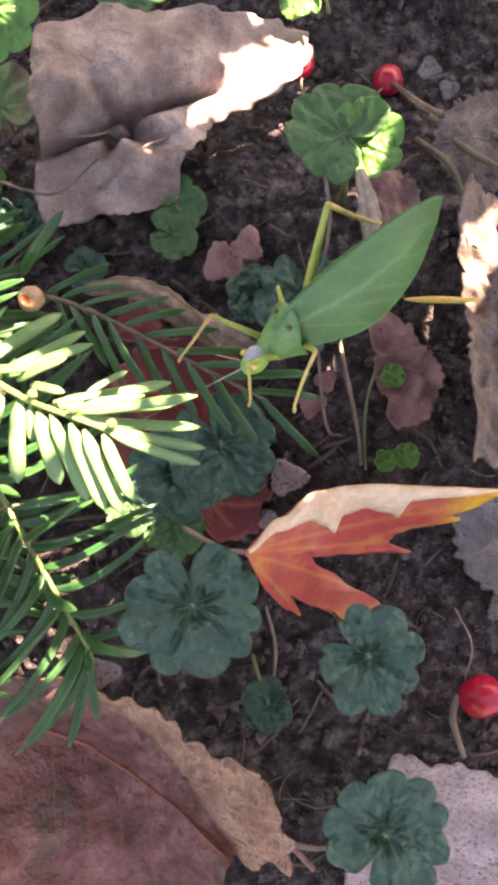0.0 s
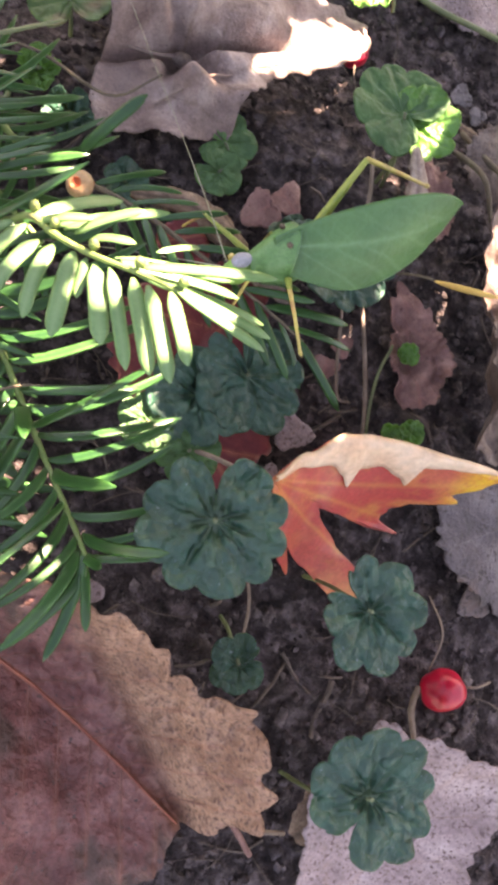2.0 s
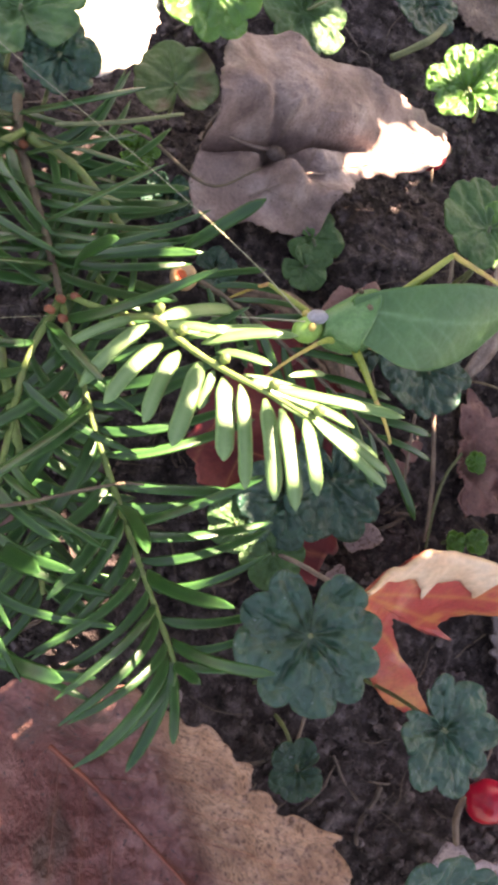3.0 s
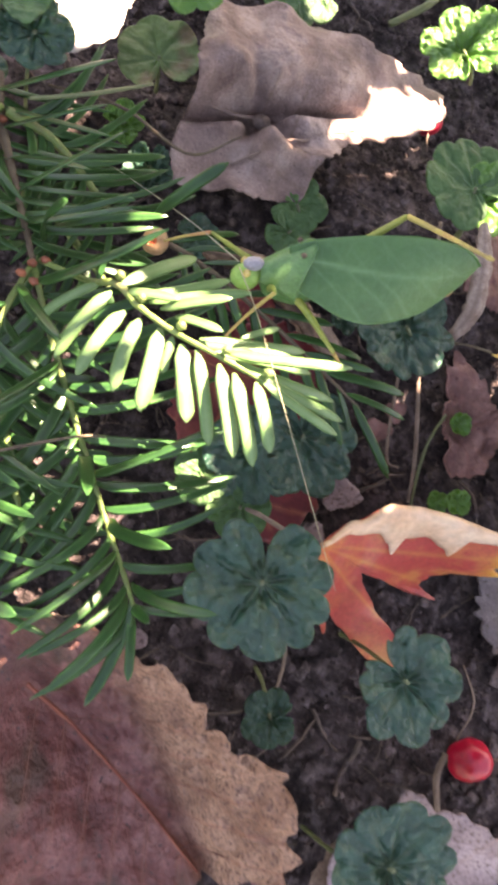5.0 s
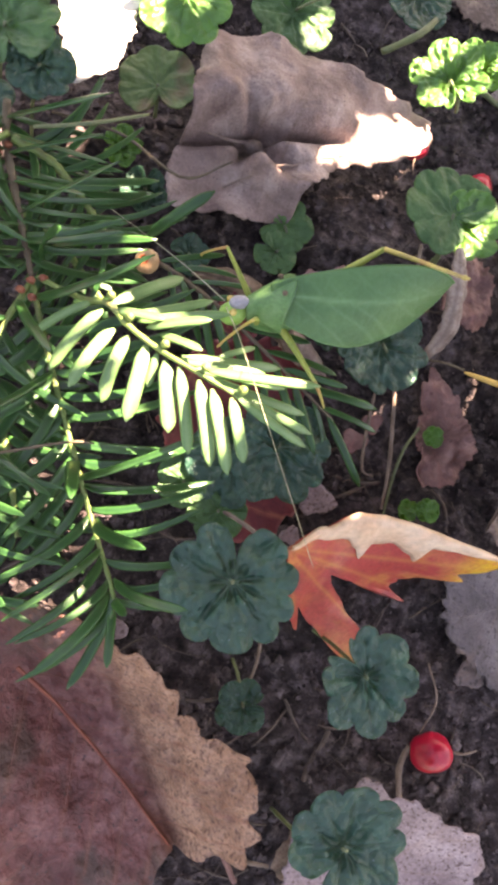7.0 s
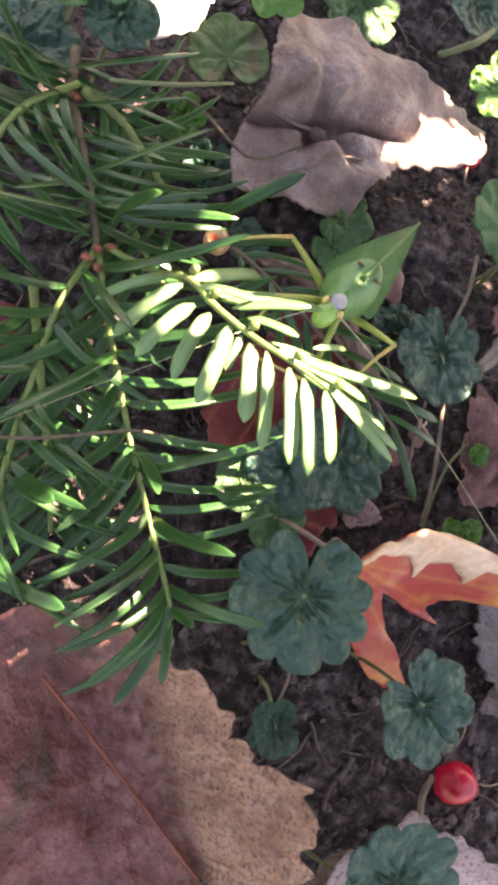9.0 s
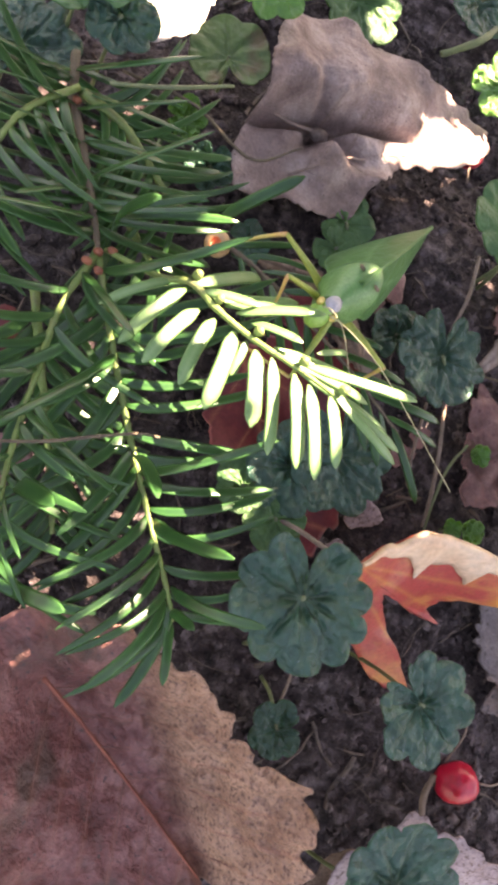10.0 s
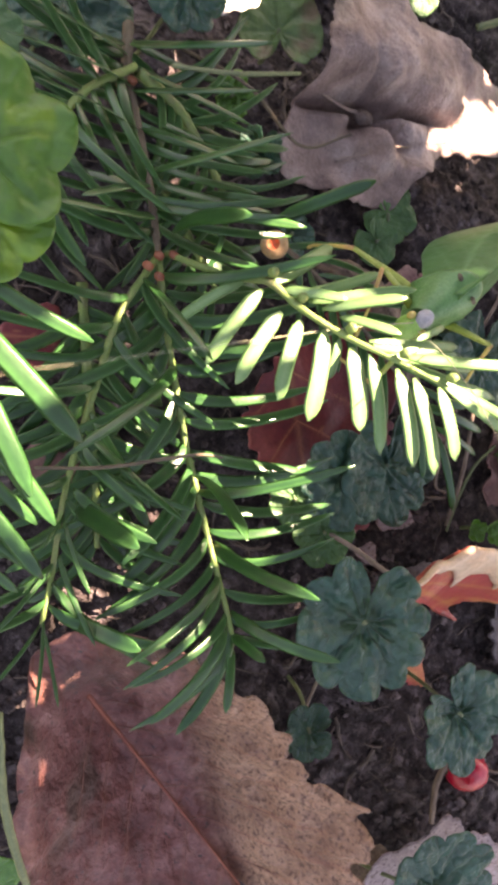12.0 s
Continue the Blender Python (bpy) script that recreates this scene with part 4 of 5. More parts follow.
def rosette(at, r, count, seed):
    """A tiny sprout: rounded leaflets in a whorl."""
    rng = random.Random(seed)
    plant = thing("rosette_sprout", at, "tiny bright green rosette of rounded leaflets", "sprout", "rosette sprouts")
    for i in range(count):
        a = 360 * i / count + rng.uniform(-8, 8)

        def lift(x, y, b, s):
            return (x + r * 0.52, y, 0.25 * r * s * s + 0.10 * r * math.exp(-(y / (0.15 * r)) ** 2) * -1)

        me = blade("leaflet", lambda b: r * 0.45 * (1 - 0.14 * math.exp(-(b / 0.25) ** 2)) * (1 if abs(b) < 2.2 else 1.15), lift, IVY_FRESH_LIT, lambda x, y, b, s: math.exp(-(y / (0.06 * r)) ** 2) * 0.6, na=28, nr=5)
        thick(part("leaflet", me, plant, m=pose(0, 0, 0.0004 * (i % 2), 0, rng.uniform(-14, 0), a)), 0.00018)
    part("stalk", tube("stalk", [(0, 0, 0), (0.0004, 0.0003, -0.003), (0.001, 0, -0.006)], [0.0004, 0.0005], PETIOLE, 6, 8), plant)


rosette((0.0262, 0.0120, 0.0050), 0.0026, 6, 1)
rosette((0.0246, -0.0050, 0.0060), 0.0025, 6, 2)
rosette((0.0284, -0.0040, 0.0072), 0.0029, 6, 3)


# ---- berries, cup, straws ----
def berry(at, r, turn, label, seed):
    b = thing("red_berry", pose(*at, *turn), label, "berry", "red berries")
    part("flesh", blob("flesh", (r, r * 0.92, r * 0.9), BERRY, seed, 0.10, rings=18, sides=26), b)
    part("tip", blob("tip", (r * 0.16, r * 0.2, r * 0.2), BARK, seed, 0.3, at=(r * 0.97, 0, 0), rings=6, sides=8), b)
    part("stalk", tube("stalk", [(-r * 0.95, 0, 0), (-r * 1.5, r * 0.1, 0), (-r * 2.1, 0, -r * 0.2)], [0.0003, 0.0002], STRAW, 6, 8), b)


berry((0.0452, -0.0530, 0.0030), 0.0046, (0, 20, 200), "glossy bright red berry on the soil", 1)
berry((0.0292, 0.0815, -0.0170), 0.0036, (0, 30, 60), "red berry on soil behind an ivy leaf", 2)
berry((0.0080, 0.0809, -0.0080), 0.0036, (0, 10, 100), "red berry half under a dead leaf", 3)


def build_cup():
    c = thing("yew_aril", pose(-0.0434, 0.0247, 0.0178, 14, -26, 0), "dried orange-brown yew aril cup on a twig", "seed cup")
    prof = [(0.0, -0.0024), (0.0015, -0.0020), (0.0023, -0.0004), (0.0024, 0.0008), (0.0018, 0.0017), (0.0010, 0.0019)]
    inner = [(0.0010, 0.0019), (0.0008, 0.0016), (0.0004, 0.0014), (0.0, 0.0014)]
    for name, pts, mat in (("cup_wall", prof, CUP), ("cup_mouth", inner, CUP_RED)):
        verts, faces, k = [], [], 20
        for r, z in pts:
            for i in range(k):
                a = 2 * math.pi * i / k
                q = 1 + 0.10 * noise.noise(Vector((math.cos(a), math.sin(a), z * 300)))
                verts.append((r * q * math.cos(a), r * q * math.sin(a), z))
        for j in range(len(pts) - 1):
            for i in range(k):
                a, b = j * k + i, j * k + (i + 1) % k
                faces.append((a, b, b + k, a + k))
        part(name, mesh_of(name, verts, faces, mat), c)


build_cup()


def straw(pts, r, mat, label, name="straw"):
    s = thing(name, pts[0], label, "stem", "dry stems on the soil")
    q = [Vector(p) - Vector(pts[0]) for p in pts]
    part("stem", tube("stem", q, [r, r * 1.15, r * 0.8], mat, 7, 18, 0.25), s)


straw([(0.0150, 0.0220, 0.0040), (0.0175, 0.0100, 0.0042), (0.0195, 0.0010, 0.0030), (0.0205, -0.0060, 0.0015)], 0.00042, STRAW, "thin dry grey-brown stem on soil")
straw([(0.0225, 0.0130, 0.0060), (0.0215, 0.0080, 0.0030), (0.0210, 0.0010, 0.0020), (0.0215, -0.0070, 0.0010)], 0.00032, PETIOLE, "thin greenish stem of a sprout")
straw([(0.0405, -0.0530, 0.0020), (0.0395, -0.0580, 0.0020), (0.0420, -0.0660, 0.0015)], 0.00065, STRAW, "short pale woody stem beside the berry")
straw([(0.0125, 0.0530, 0.0040), (0.0135, 0.0440, 0.0030), (0.0125, 0.0350, 0.0020)], 0.0004, STRAW, "thin dry brown stem on soil")
straw([(0.0133, 0.1125, -0.0160), (0.0245, 0.1051, -0.0165), (0.0415, 0.1022, -0.0170), (0.0584, 0.1002, -0.0175)], 0.0007, PETIOLE, "long green runner stem on the soil")
straw([(-0.0055, 0.1026, -0.0120), (0.0025, 0.1102, -0.0100), (0.0078, 0.1215, -0.0130)], 0.0008, PETIOLE, "arching green runner stem")
straw([(-0.0700, 0.0485, 0.0130), (-0.0560, 0.0495, 0.0120), (-0.0420, 0.0470, 0.0080), (-0.0330, 0.0545, 0.0070)], 0.0003, BARK, "thin dark woody stem across the dead leaf")
straw([(0.0010, -0.0350, 0.0020), (0.0030, -0.0430, 0.0020), (0.0025, -0.0530, 0.0015)], 0.00032, STRAW, "thin dry brown stem on soil")
straw([(0.0395, -0.0350, 0.0030), (0.0425, -0.0420, 0.0050), (0.0420, -0.0500, 0.0020)], 0.0002, STRAW, "fine curled pale rootlet on soil")
straw([(0.0372, 0.0705, -0.0095), (0.0437, 0.0607, -0.0030), (0.0557, 0.0537, 0.0000)], 0.0007, BARK, "reddish brown dry stem on soil")
straw([(0.0334, 0.0642, -0.0060), (0.0391, 0.0559, 0.0010), (0.0423, 0.0464, 0.0010)], 0.0006, BARK, "reddish brown dry stem on soil")


straw([(-0.0030, -0.0755, 0.0060), (0.0040, -0.0800, 0.0050), (0.0110, -0.0880, 0.0030)], 0.0007, PINK_LEAF, "reddish brown dry stem under the leaf")
straw([(0.0010, -0.0800, 0.0030), (0.0090, -0.0830, 0.0040), (0.0170, -0.0835, 0.0030)], 0.0005, STRAW, "thin dry brown stem on soil")
straw([(0.0110, 0.0180, 0.0050), (0.0120, 0.0080, 0.0040), (0.0135, 0.0010, 0.0030), (0.0160, 0.0000, 0.0040)], 0.00034, STRAW, "bent pale straw on the soil")


straw([(-0.0625, -0.0560, 0.0340), (-0.0570, -0.0680, 0.0350), (-0.0470, -0.0815, 0.0360)], 0.0006, PETIOLE, "pale green arching leaf stem")


straw([(-0.0709, 0.0409, 0.0215), (-0.0613, 0.0446, 0.0230), (-0.0515, 0.0506, 0.0225)], 0.00035, PETIOLE, "pale dry stalk lying over the yew needles")
straw([(-0.0694, -0.0240, 0.0310), (-0.0598, -0.0204, 0.0300), (-0.0471, -0.0139, 0.0275), (-0.0424, -0.0126, 0.0270)], 0.00025, BARK, "thin dark dead stem across the yew shoots")


def build_yellow_needle():
    s = thing("yellow_needle", (0.028, 0.0273, 0.0085), "single yellow dead conifer needle with dark base", "needle")
    part("needle", blob("needle", (0.0076, 0.0007, 0.0005), YELLOW, 3, 0.1, at=(0.0068, -0.0006, 0.0015), rings=14, sides=8), s)
    part("stalk", tube("stalk", [(0, 0.0003, 0), (-0.004, 0.001, -0.002), (-0.010, 0.001, -0.006)], [0.0003, 0.0002], BARK, 6, 8), s, "dark thin base")


build_yellow_needle()


def chip(at, r, turn, mat, label, seed):
    dead_leaf("leaf_scrap", label, at, [(-180, r), (-120, r * 0.7), (-60, r * 1.2), (0, r * 0.8), (60, r * 1.1), (120, r * 0.75), (180, r)], lift_flat(seed, r, r * 0.12, 0.2, 0.1), mat, fan(-r, 0, r, 0, 2, r * 0.6, 0.0002),
              na=40, nr=6, rag=0.15, seed=seed, turn=turn, category="leaf scrap")


dead_leaf("flat_grey_leaf", "flat mauve-grey dead leaf among runners", (0.0385, 0.1102, -0.0175),
          [(-180, 0.013), (-120, 0.0085), (-60, 0.009), (0, 0.014), (60, 0.013), (120, 0.011), (180, 0.013)], lift_flat(13, 0.009, 0.0016), PALE_LEAF, fan(-0.012, 0, 0.012, 0.002, 4, 0.009, 0.0003), 0.0008, 0.003, rag=0.08, seed=13, vein_parts=DULL_LEAF)
dead_leaf("flat_brown_leaf", "flat brown dead leaf beside the curled leaf", (0.0473, 0.0631, -0.0050),
          [(-180, 0.0105), (-120, 0.010), (-60, 0.012), (0, 0.014), (60, 0.012), (120, 0.010), (180, 0.0105)], lift_flat(14, 0.008, 0.0018), CURL_LEAF, fan(-0.010, 0, 0.012, 0.002, 4, 0.009, 0.0003), 0.0008, 0.003, rag=0.12, seed=14, vein_parts=DULL_LEAF)
dead_leaf("crumpled_leaf", "crumpled pinkish-brown dead leaf with frayed pale edge", (0.0262, 0.0480, 0.0030),
          [(-180, 0.0048), (-120, 0.0085), (-60, 0.0100), (0, 0.0062), (50, 0.0065), (90, 0.0070), (130, 0.0062), (180, 0.0048)], lift_flat(15, 0.004, 0.0022, -0.2, 0.1), PINK_LEAF, fan(-0.003, 0.007, 0.003, -0.008, 4, 0.005, 0.0003), 0.0007, 0.002, rag=0.10, seed=15, vein_parts=PINK_LEAF)
chip((0.0385, 0.0839, -0.0165), 0.0028, 30, DULL_LEAF, "grey leaf scrap on the soil", 53)
chip((0.0423, 0.0783, -0.0140), 0.0022, 80, DULL_LEAF, "grey leaf scrap on the soil", 54)
chip((0.0048, -0.0087, 0.0055), 0.0038, 60, PALE_LEAF, "small grey-white leaf scrap on soil", 40)
chip((0.0015, -0.0175, 0.0060), 0.0022, 20, PALE_LEAF, "small pale leaf scrap by the maple leaf", 41)
chip((0.0170, -0.0190, 0.0030), 0.0042, 10, DULL_LEAF, "grey leaf scrap on the soil", 42)
chip((0.0240, -0.0205, 0.0030), 0.0034, 100, DULL_LEAF, "grey leaf scrap on the soil", 43)
chip((0.0496, -0.0352, 0.0020), 0.0034, 40, DULL_LEAF, "greyish leaf scrap on the soil", 44)
chip((-0.0085, 0.0350, 0.0020), 0.0042, 40, PINK_LEAF, "pinkish-brown leaf scrap on soil", 45)
chip((-0.0030, 0.0385, 0.0020), 0.0036, 140, PINK_LEAF, "pinkish-brown leaf scrap on soil", 46)
chip((-0.0240, 0.0205, 0.0160), 0.0050, 20, RED_LEAF, "small pinkish-red leaf scrap", 47)
chip((0.0100, 0.0060, 0.0030), 0.0028, 80, PINK_LEAF, "small reddish leaf scrap on soil", 48)
chip((0.0130, 0.0110, 0.0030), 0.0024, 110, PINK_LEAF, "small reddish leaf scrap on soil", 49)
chip((0.0215, -0.0770, 0.0120), 0.0075, 40, ROLL, "torn brown leaf piece beside the pale leaf", 55)
chip((0.0420, -0.0800, 0.0040), 0.0060, 10, CURL_LEAF, "brown leaf scrap beside the pale leaf", 50)
chip((0.0560, -0.0740, 0.0040), 0.0060, 70, PALE_LEAF, "pale torn leaf scrap on soil", 51)
chip((-0.0731, -0.0045, 0.0080), 0.0055, 20, RED_LEAF, "orange-red leaf scrap beneath the yew", 56)
chip((-0.0638, -0.0240, 0.0100), 0.0045, 80, PINK_LEAF, "pinkish leaf scrap beneath the yew", 57)
chip((-0.0300, -0.0440, 0.0200), 0.0032, 70, PALE_LEAF, "grey speckled leaf scrap behind brown leaf", 52)


# ---- yew ----
def needle_mesh(length, wide, bend, mat, seg=14):
    verts, faces, vv = [], [], []
    prof = [(-1, 0.0), (-0.62, 0.20), (0.0, 0.08), (0.62, 0.20), (1, 0.0), (0.55, -0.12), (0, -0.20), (-0.55, -0.12)]
    for i in range(seg + 1):
        u = i / seg
        w = wide * 0.5 * (min(1.0, 0.26 + u * 4.2) * (1 - max(0.0, (u - 0.80) / 0.20) ** 2.2 * 0.86))
        x = length * u
        y = bend * length * u ** 1.7
        z = length * (0.16 * u - 0.30 * u * u)
        for k, (p, q) in enumerate(prof):
            verts.append((x, y + p * w, z + q * w * 0.55))
            vv.append(1.0 if k == 2 else 0.0)
    n = len(prof)
    for i in range(seg):
        for k in range(n):
            a, b = i * n + k, i * n + (k + 1) % n
            faces.append((a, b, b + n, a + n))
    faces += [tuple(range(n - 1, -1, -1)), tuple(range(seg * n, seg * n + n))]
    return mesh_of("needle", verts, faces, mat, vv)


NEEDLES = {(m, b): needle_mesh(0.016, 0.0022, b * (0.46 if m is NEEDLE else 0.18), m) for m in (NEEDLE, NEEDLE_SUNLIT) for b in (-2, -1, 0, 1, 2)}


def needle_to(stem, a, b, mat, wide=1.0, bend=0):
    """One needle from a to b, in the space of the shoot's parent."""
    x = Vector(b) - Vector(a)
    tip = Vector((1, bend * (0.46 if mat is NEEDLE else 0.18) * wide, -0.14))
    ln = x.length / tip.length / 0.016
    x.normalize()
    y = Vector((0, 0, 1)).cross(x).normalized()
    m = (Matrix((x, y, x.cross(y))).transposed() @ tip.rotation_difference(Vector((1, 0, 0))).to_matrix()).to_4x4()
    part("needle", NEEDLES[(mat, bend)], stem, m=Matrix.Translation(Vector(a) - stem.location) @ m @ Matrix.Diagonal((ln, ln * wide, ln, 1)))


def shoot(parent, name, pts, count, mat=None, length=(0.017, 0.013), spread=(62, 30), bend=1, up=(0, 0, 1), lift=12, start=0.08, seed=0, radius=0.0009, wood=None, sides=(1, -1), jitter=7, label="", wide=1.0, power=2.0, ranks=None):
    """A yew shoot: a stem with needles in ranks. length, spread: at the base and at the tip; bend: how far needles curve outwards.
    ranks: side, count, lift and spread of each row of needles."""
    rng = random.Random(seed + 100)
    line = curve_points(pts, 40)
    o = line[0]
    stem = part(name, tube(name, [p - o for p in line[::3]], [radius, radius * 0.9, radius * 0.55], wood or TWIG, 8, 26, 0.3), parent, label, Matrix.Translation(o))
    mat = mat or NEEDLE
    upv = Vector(up)
    for s, count, lift, spread in ranks or [(s, count, lift, spread) for s in sides]:
        for i in range(count):
            u = start + ((0.90 if ranks else 1) - start) * (i + (0.5 if s > 0 else 0.0) + rng.uniform(-0.15, 0.15)) / count
            u = min(max(u, 0), 0.999)
            j = int(u * 39)
            p = line[j].lerp(line[min(j + 1, 39)], u * 39 - j) - o
            d = (line[min(j + 2, 39)] - line[max(j - 2, 0)]).normalized()
            side = d.cross(upv).normalized() * s
            top = side.cross(d) * s
            sp = radians(spread[0] + (spread[1] - spread[0]) * u ** power + rng.uniform(-jitter, jitter))
            li = radians(lift + rng.uniform(-10, 10))
            x = ((d * math.cos(sp) + side * math.sin(sp)) * math.cos(li) + top * math.sin(li)).normalized()
            z = (top - x * top.dot(x)).normalized()
            z = (z + x.cross(z) * rng.uniform(-0.35, 0.35)).normalized()
            y = z.cross(x)
            ln = (length[0] + (length[1] - length[0]) * u) * rng.uniform(0.85, 1.1) / 0.016
            b = -bend * s
            b = max(-2, min(2, b + rng.choice((0, 0, 0, 0, 1)) * (1 if b < 0 else -1)))
            m = Matrix((x, y, z)).transposed().to_4x4()
            m = Matrix.Translation(p + x * radius * 0.4) @ m @ Matrix.Diagonal((ln, ln * wide * rng.uniform(0.9, 1.1), ln, 1))
            part("needle", NEEDLES[(mat, b)], stem, m=m)
    return stem


def build_branch():
    yew = thing("yew_branch", (-0.078, 0.048, 0.016), "low yew branch with dark green needled shoots", "branch", "yew branches")
    o = Vector((-0.078, 0.048, 0.016))

    def rel(pts):
        return [Vector(p) - o for p in pts]
    shoot(yew, "main_shoot", rel([(-0.0785, 0.0470, 0.0140), (-0.0750, 0.0370, 0.0160), (-0.0675, 0.0230, 0.0210), (-0.0622, 0.0130, 0.0220)]), 10, length=(0.0170, 0.0165), bend=2, wide=0.95, seed=1, radius=0.0009, wood=BARK,
          ranks=[(1, 12, 14, (66, 60)), (-1, 13, 8, (36, 32)), (1, 5, 44, (40, 34)), (-1, 6, 40, (30, 24))])
    lower = shoot(yew, "lower_shoot", rel([(-0.0622, 0.0130, 0.0220), (-0.0560, 0.0020, 0.0215), (-0.0480, -0.0110, 0.0220), (-0.0405, -0.0230, 0.0245), (-0.0320, -0.0360, 0.0275), (-0.0302, -0.0395, 0.0280)]), 12,
                  length=(0.0215, 0.0140), bend=2, seed=2, radius=0.0006, wide=0.90, ranks=[(1, 16, 12, (28, 24)), (-1, 14, 10, (48, 36)), (-1, 2, 42, (30, 30)), (1, 2, 48, (30, 30))])
    side = shoot(yew, "side_shoot", rel([(-0.0622, 0.0130, 0.0220), (-0.0645, 0.0020, 0.0225), (-0.0640, -0.0090, 0.0230), (-0.0630, -0.0240, 0.0240), (-0.0605, -0.0380, 0.0260), (-0.0595, -0.0450, 0.0270)]), 11,
                 length=(0.0195, 0.0145), bend=2, radius=0.0006, wide=0.80, seed=3, ranks=[(1, 9, 22, (28, 22)), (-1, 9, 14, (36, 26)), (-1, 2, 46, (30, 20))])
    for stem, a, b, wd, bend in ((lower, (-0.0382, -0.0252, 0.0255), (-0.0298, -0.0274, 0.0473), 0.72, 1), (lower, (-0.0449, -0.0166, 0.0235), (-0.0430, -0.0232, 0.0470), 0.72, 0), (lower, (-0.0321, -0.0344, 0.0270), (-0.0200, -0.0351, 0.0423), 0.80, 1),
                                 (lower, (-0.0323, -0.0367, 0.0275), (-0.0406, -0.0529, 0.0325), 0.95, -1), (lower, (-0.0308, -0.0389, 0.0280), (-0.0289, -0.0489, 0.0310), 1.1, 0), (lower, (-0.0310, -0.0379, 0.0280), (-0.0288, -0.0390, 0.0370), 1.3, 0),
                                 (side, (-0.0567, -0.0424, 0.0265), (-0.0480, -0.0424, 0.0375), 1.3, 0), (side, (-0.0604, -0.0274, 0.0250), (-0.0554, -0.0290, 0.0431), 1.1, 0),
                                 (side, (-0.0622, -0.0288, 0.0262), (-0.0650, -0.0342, 0.0330), 0.5, 0), (side, (-0.0612, -0.0360, 0.0270), (-0.0669, -0.0468, 0.0330), 0.45, 0), (side, (-0.0595, -0.0440, 0.0270), (-0.0577, -0.0544, 0.0330), 0.35, 0),
                                 (side, (-0.0592, -0.0450, 0.0272), (-0.0547, -0.0537, 0.0330), 0.35, 0), (side, (-0.0597, -0.0445, 0.0270), (-0.0643, -0.0533, 0.0330), 0.4, 0), (side, (-0.0615, -0.0300, 0.0265), (-0.0563, -0.0377, 0.0330), 0.6, 1),
                                 (side, (-0.0608, -0.0345, 0.0266), (-0.0529, -0.0443, 0.0330), 0.5, 1), (side, (-0.0634, -0.0184, 0.0262), (-0.0531, -0.0244, 0.0330), 1.0, 1), (side, (-0.0624, -0.0248, 0.0264), (-0.0497, -0.0281, 0.0330), 1.0, 1), (side, (-0.0597, -0.0418, 0.0270), (-0.0429, -0.0417, 0.0330), 0.8, 1)):
        needle_to(stem, Vector(a) - o, Vector(b) - o, NEEDLE, wd, bend)
    shoot(yew, "back_shoot", rel([(-0.0755, 0.0394, 0.018), (-0.0815, 0.030, 0.0215), (-0.0840, 0.018, 0.024), (-0.0850, 0.006, 0.025)]), 10, length=(0.017, 0.014), spread=(40, 28), bend=2, wide=0.92, radius=0.0007, seed=4, lift=6)
    shoot(yew, "upper_shoot", rel([(-0.0745, 0.0390, 0.018), (-0.0665, 0.0375, 0.0165), (-0.0590, 0.0330, 0.0155), (-0.0520, 0.0275, 0.0150)]), 9, length=(0.016, 0.014), spread=(38, 22), bend=2, seed=14, lift=2, wide=0.88)
    shoot(yew, "inner_shoot", rel([(-0.0690, 0.0270, 0.0150), (-0.0620, 0.0250, 0.0130), (-0.0550, 0.0200, 0.0120), (-0.0480, 0.0150, 0.0110)]), 8, length=(0.017, 0.014), spread=(50, 26), bend=1, seed=15, lift=2, wide=0.85)
    shoot(yew, "low_shoot", rel([(-0.0700, 0.0060, 0.0130), (-0.0640, -0.0060, 0.0115), (-0.0570, -0.0200, 0.0105), (-0.0510, -0.0330, 0.0100)]), 16, length=(0.019, 0.015), spread=(46, 22), bend=1, seed=16, lift=2, wide=0.95)
    e = shoot(yew, "under_shoot", rel([(-0.0440, 0.0262, 0.0165), (-0.0350, 0.0235, 0.018), (-0.0245, 0.0185, 0.020), (-0.0110, 0.0115, 0.021), (0.0005, 0.0060, 0.019)]), 10, length=(0.013, 0.016), spread=(40, 20), bend=0, seed=5, lift=4, wide=0.72, radius=0.0005, wood=BARK)
    stem = yew.children[0]
    for j, (x, y, z) in enumerate(((-0.0622, 0.0128, 0.0228), (-0.0611, 0.0098, 0.0230), (-0.0634, 0.0104, 0.0235), (-0.0750, 0.0376, 0.0172), (-0.0762, 0.0356, 0.0175), (-0.0602, 0.0138, 0.0232), (-0.0420, 0.0255, 0.0175))):
        part("bud_scale", blob("bud_scale", (0.0009, 0.0007, 0.0006), SCALE, j, 0.25, rings=6, sides=8), yew, "reddish-brown bud scales", Matrix.Translation(Vector((x, y, z)) - o))
    for a, b, wd in (((-0.0451, 0.0286, 0.0190), (-0.0355, 0.0378, 0.0300), 0.95), ((-0.0614, 0.0176, 0.0215), (-0.0575, 0.0175, 0.0440), 0.9), ((-0.0583, 0.0268, 0.0160), (-0.0487, 0.0279, 0.0260), 0.7), ((-0.0617, 0.0218, 0.0160), (-0.0428, 0.0265, 0.0270), 0.55)):
        needle_to(stem, Vector(a) - o, Vector(b) - o, NEEDLE, wd)
    return yew


build_branch()


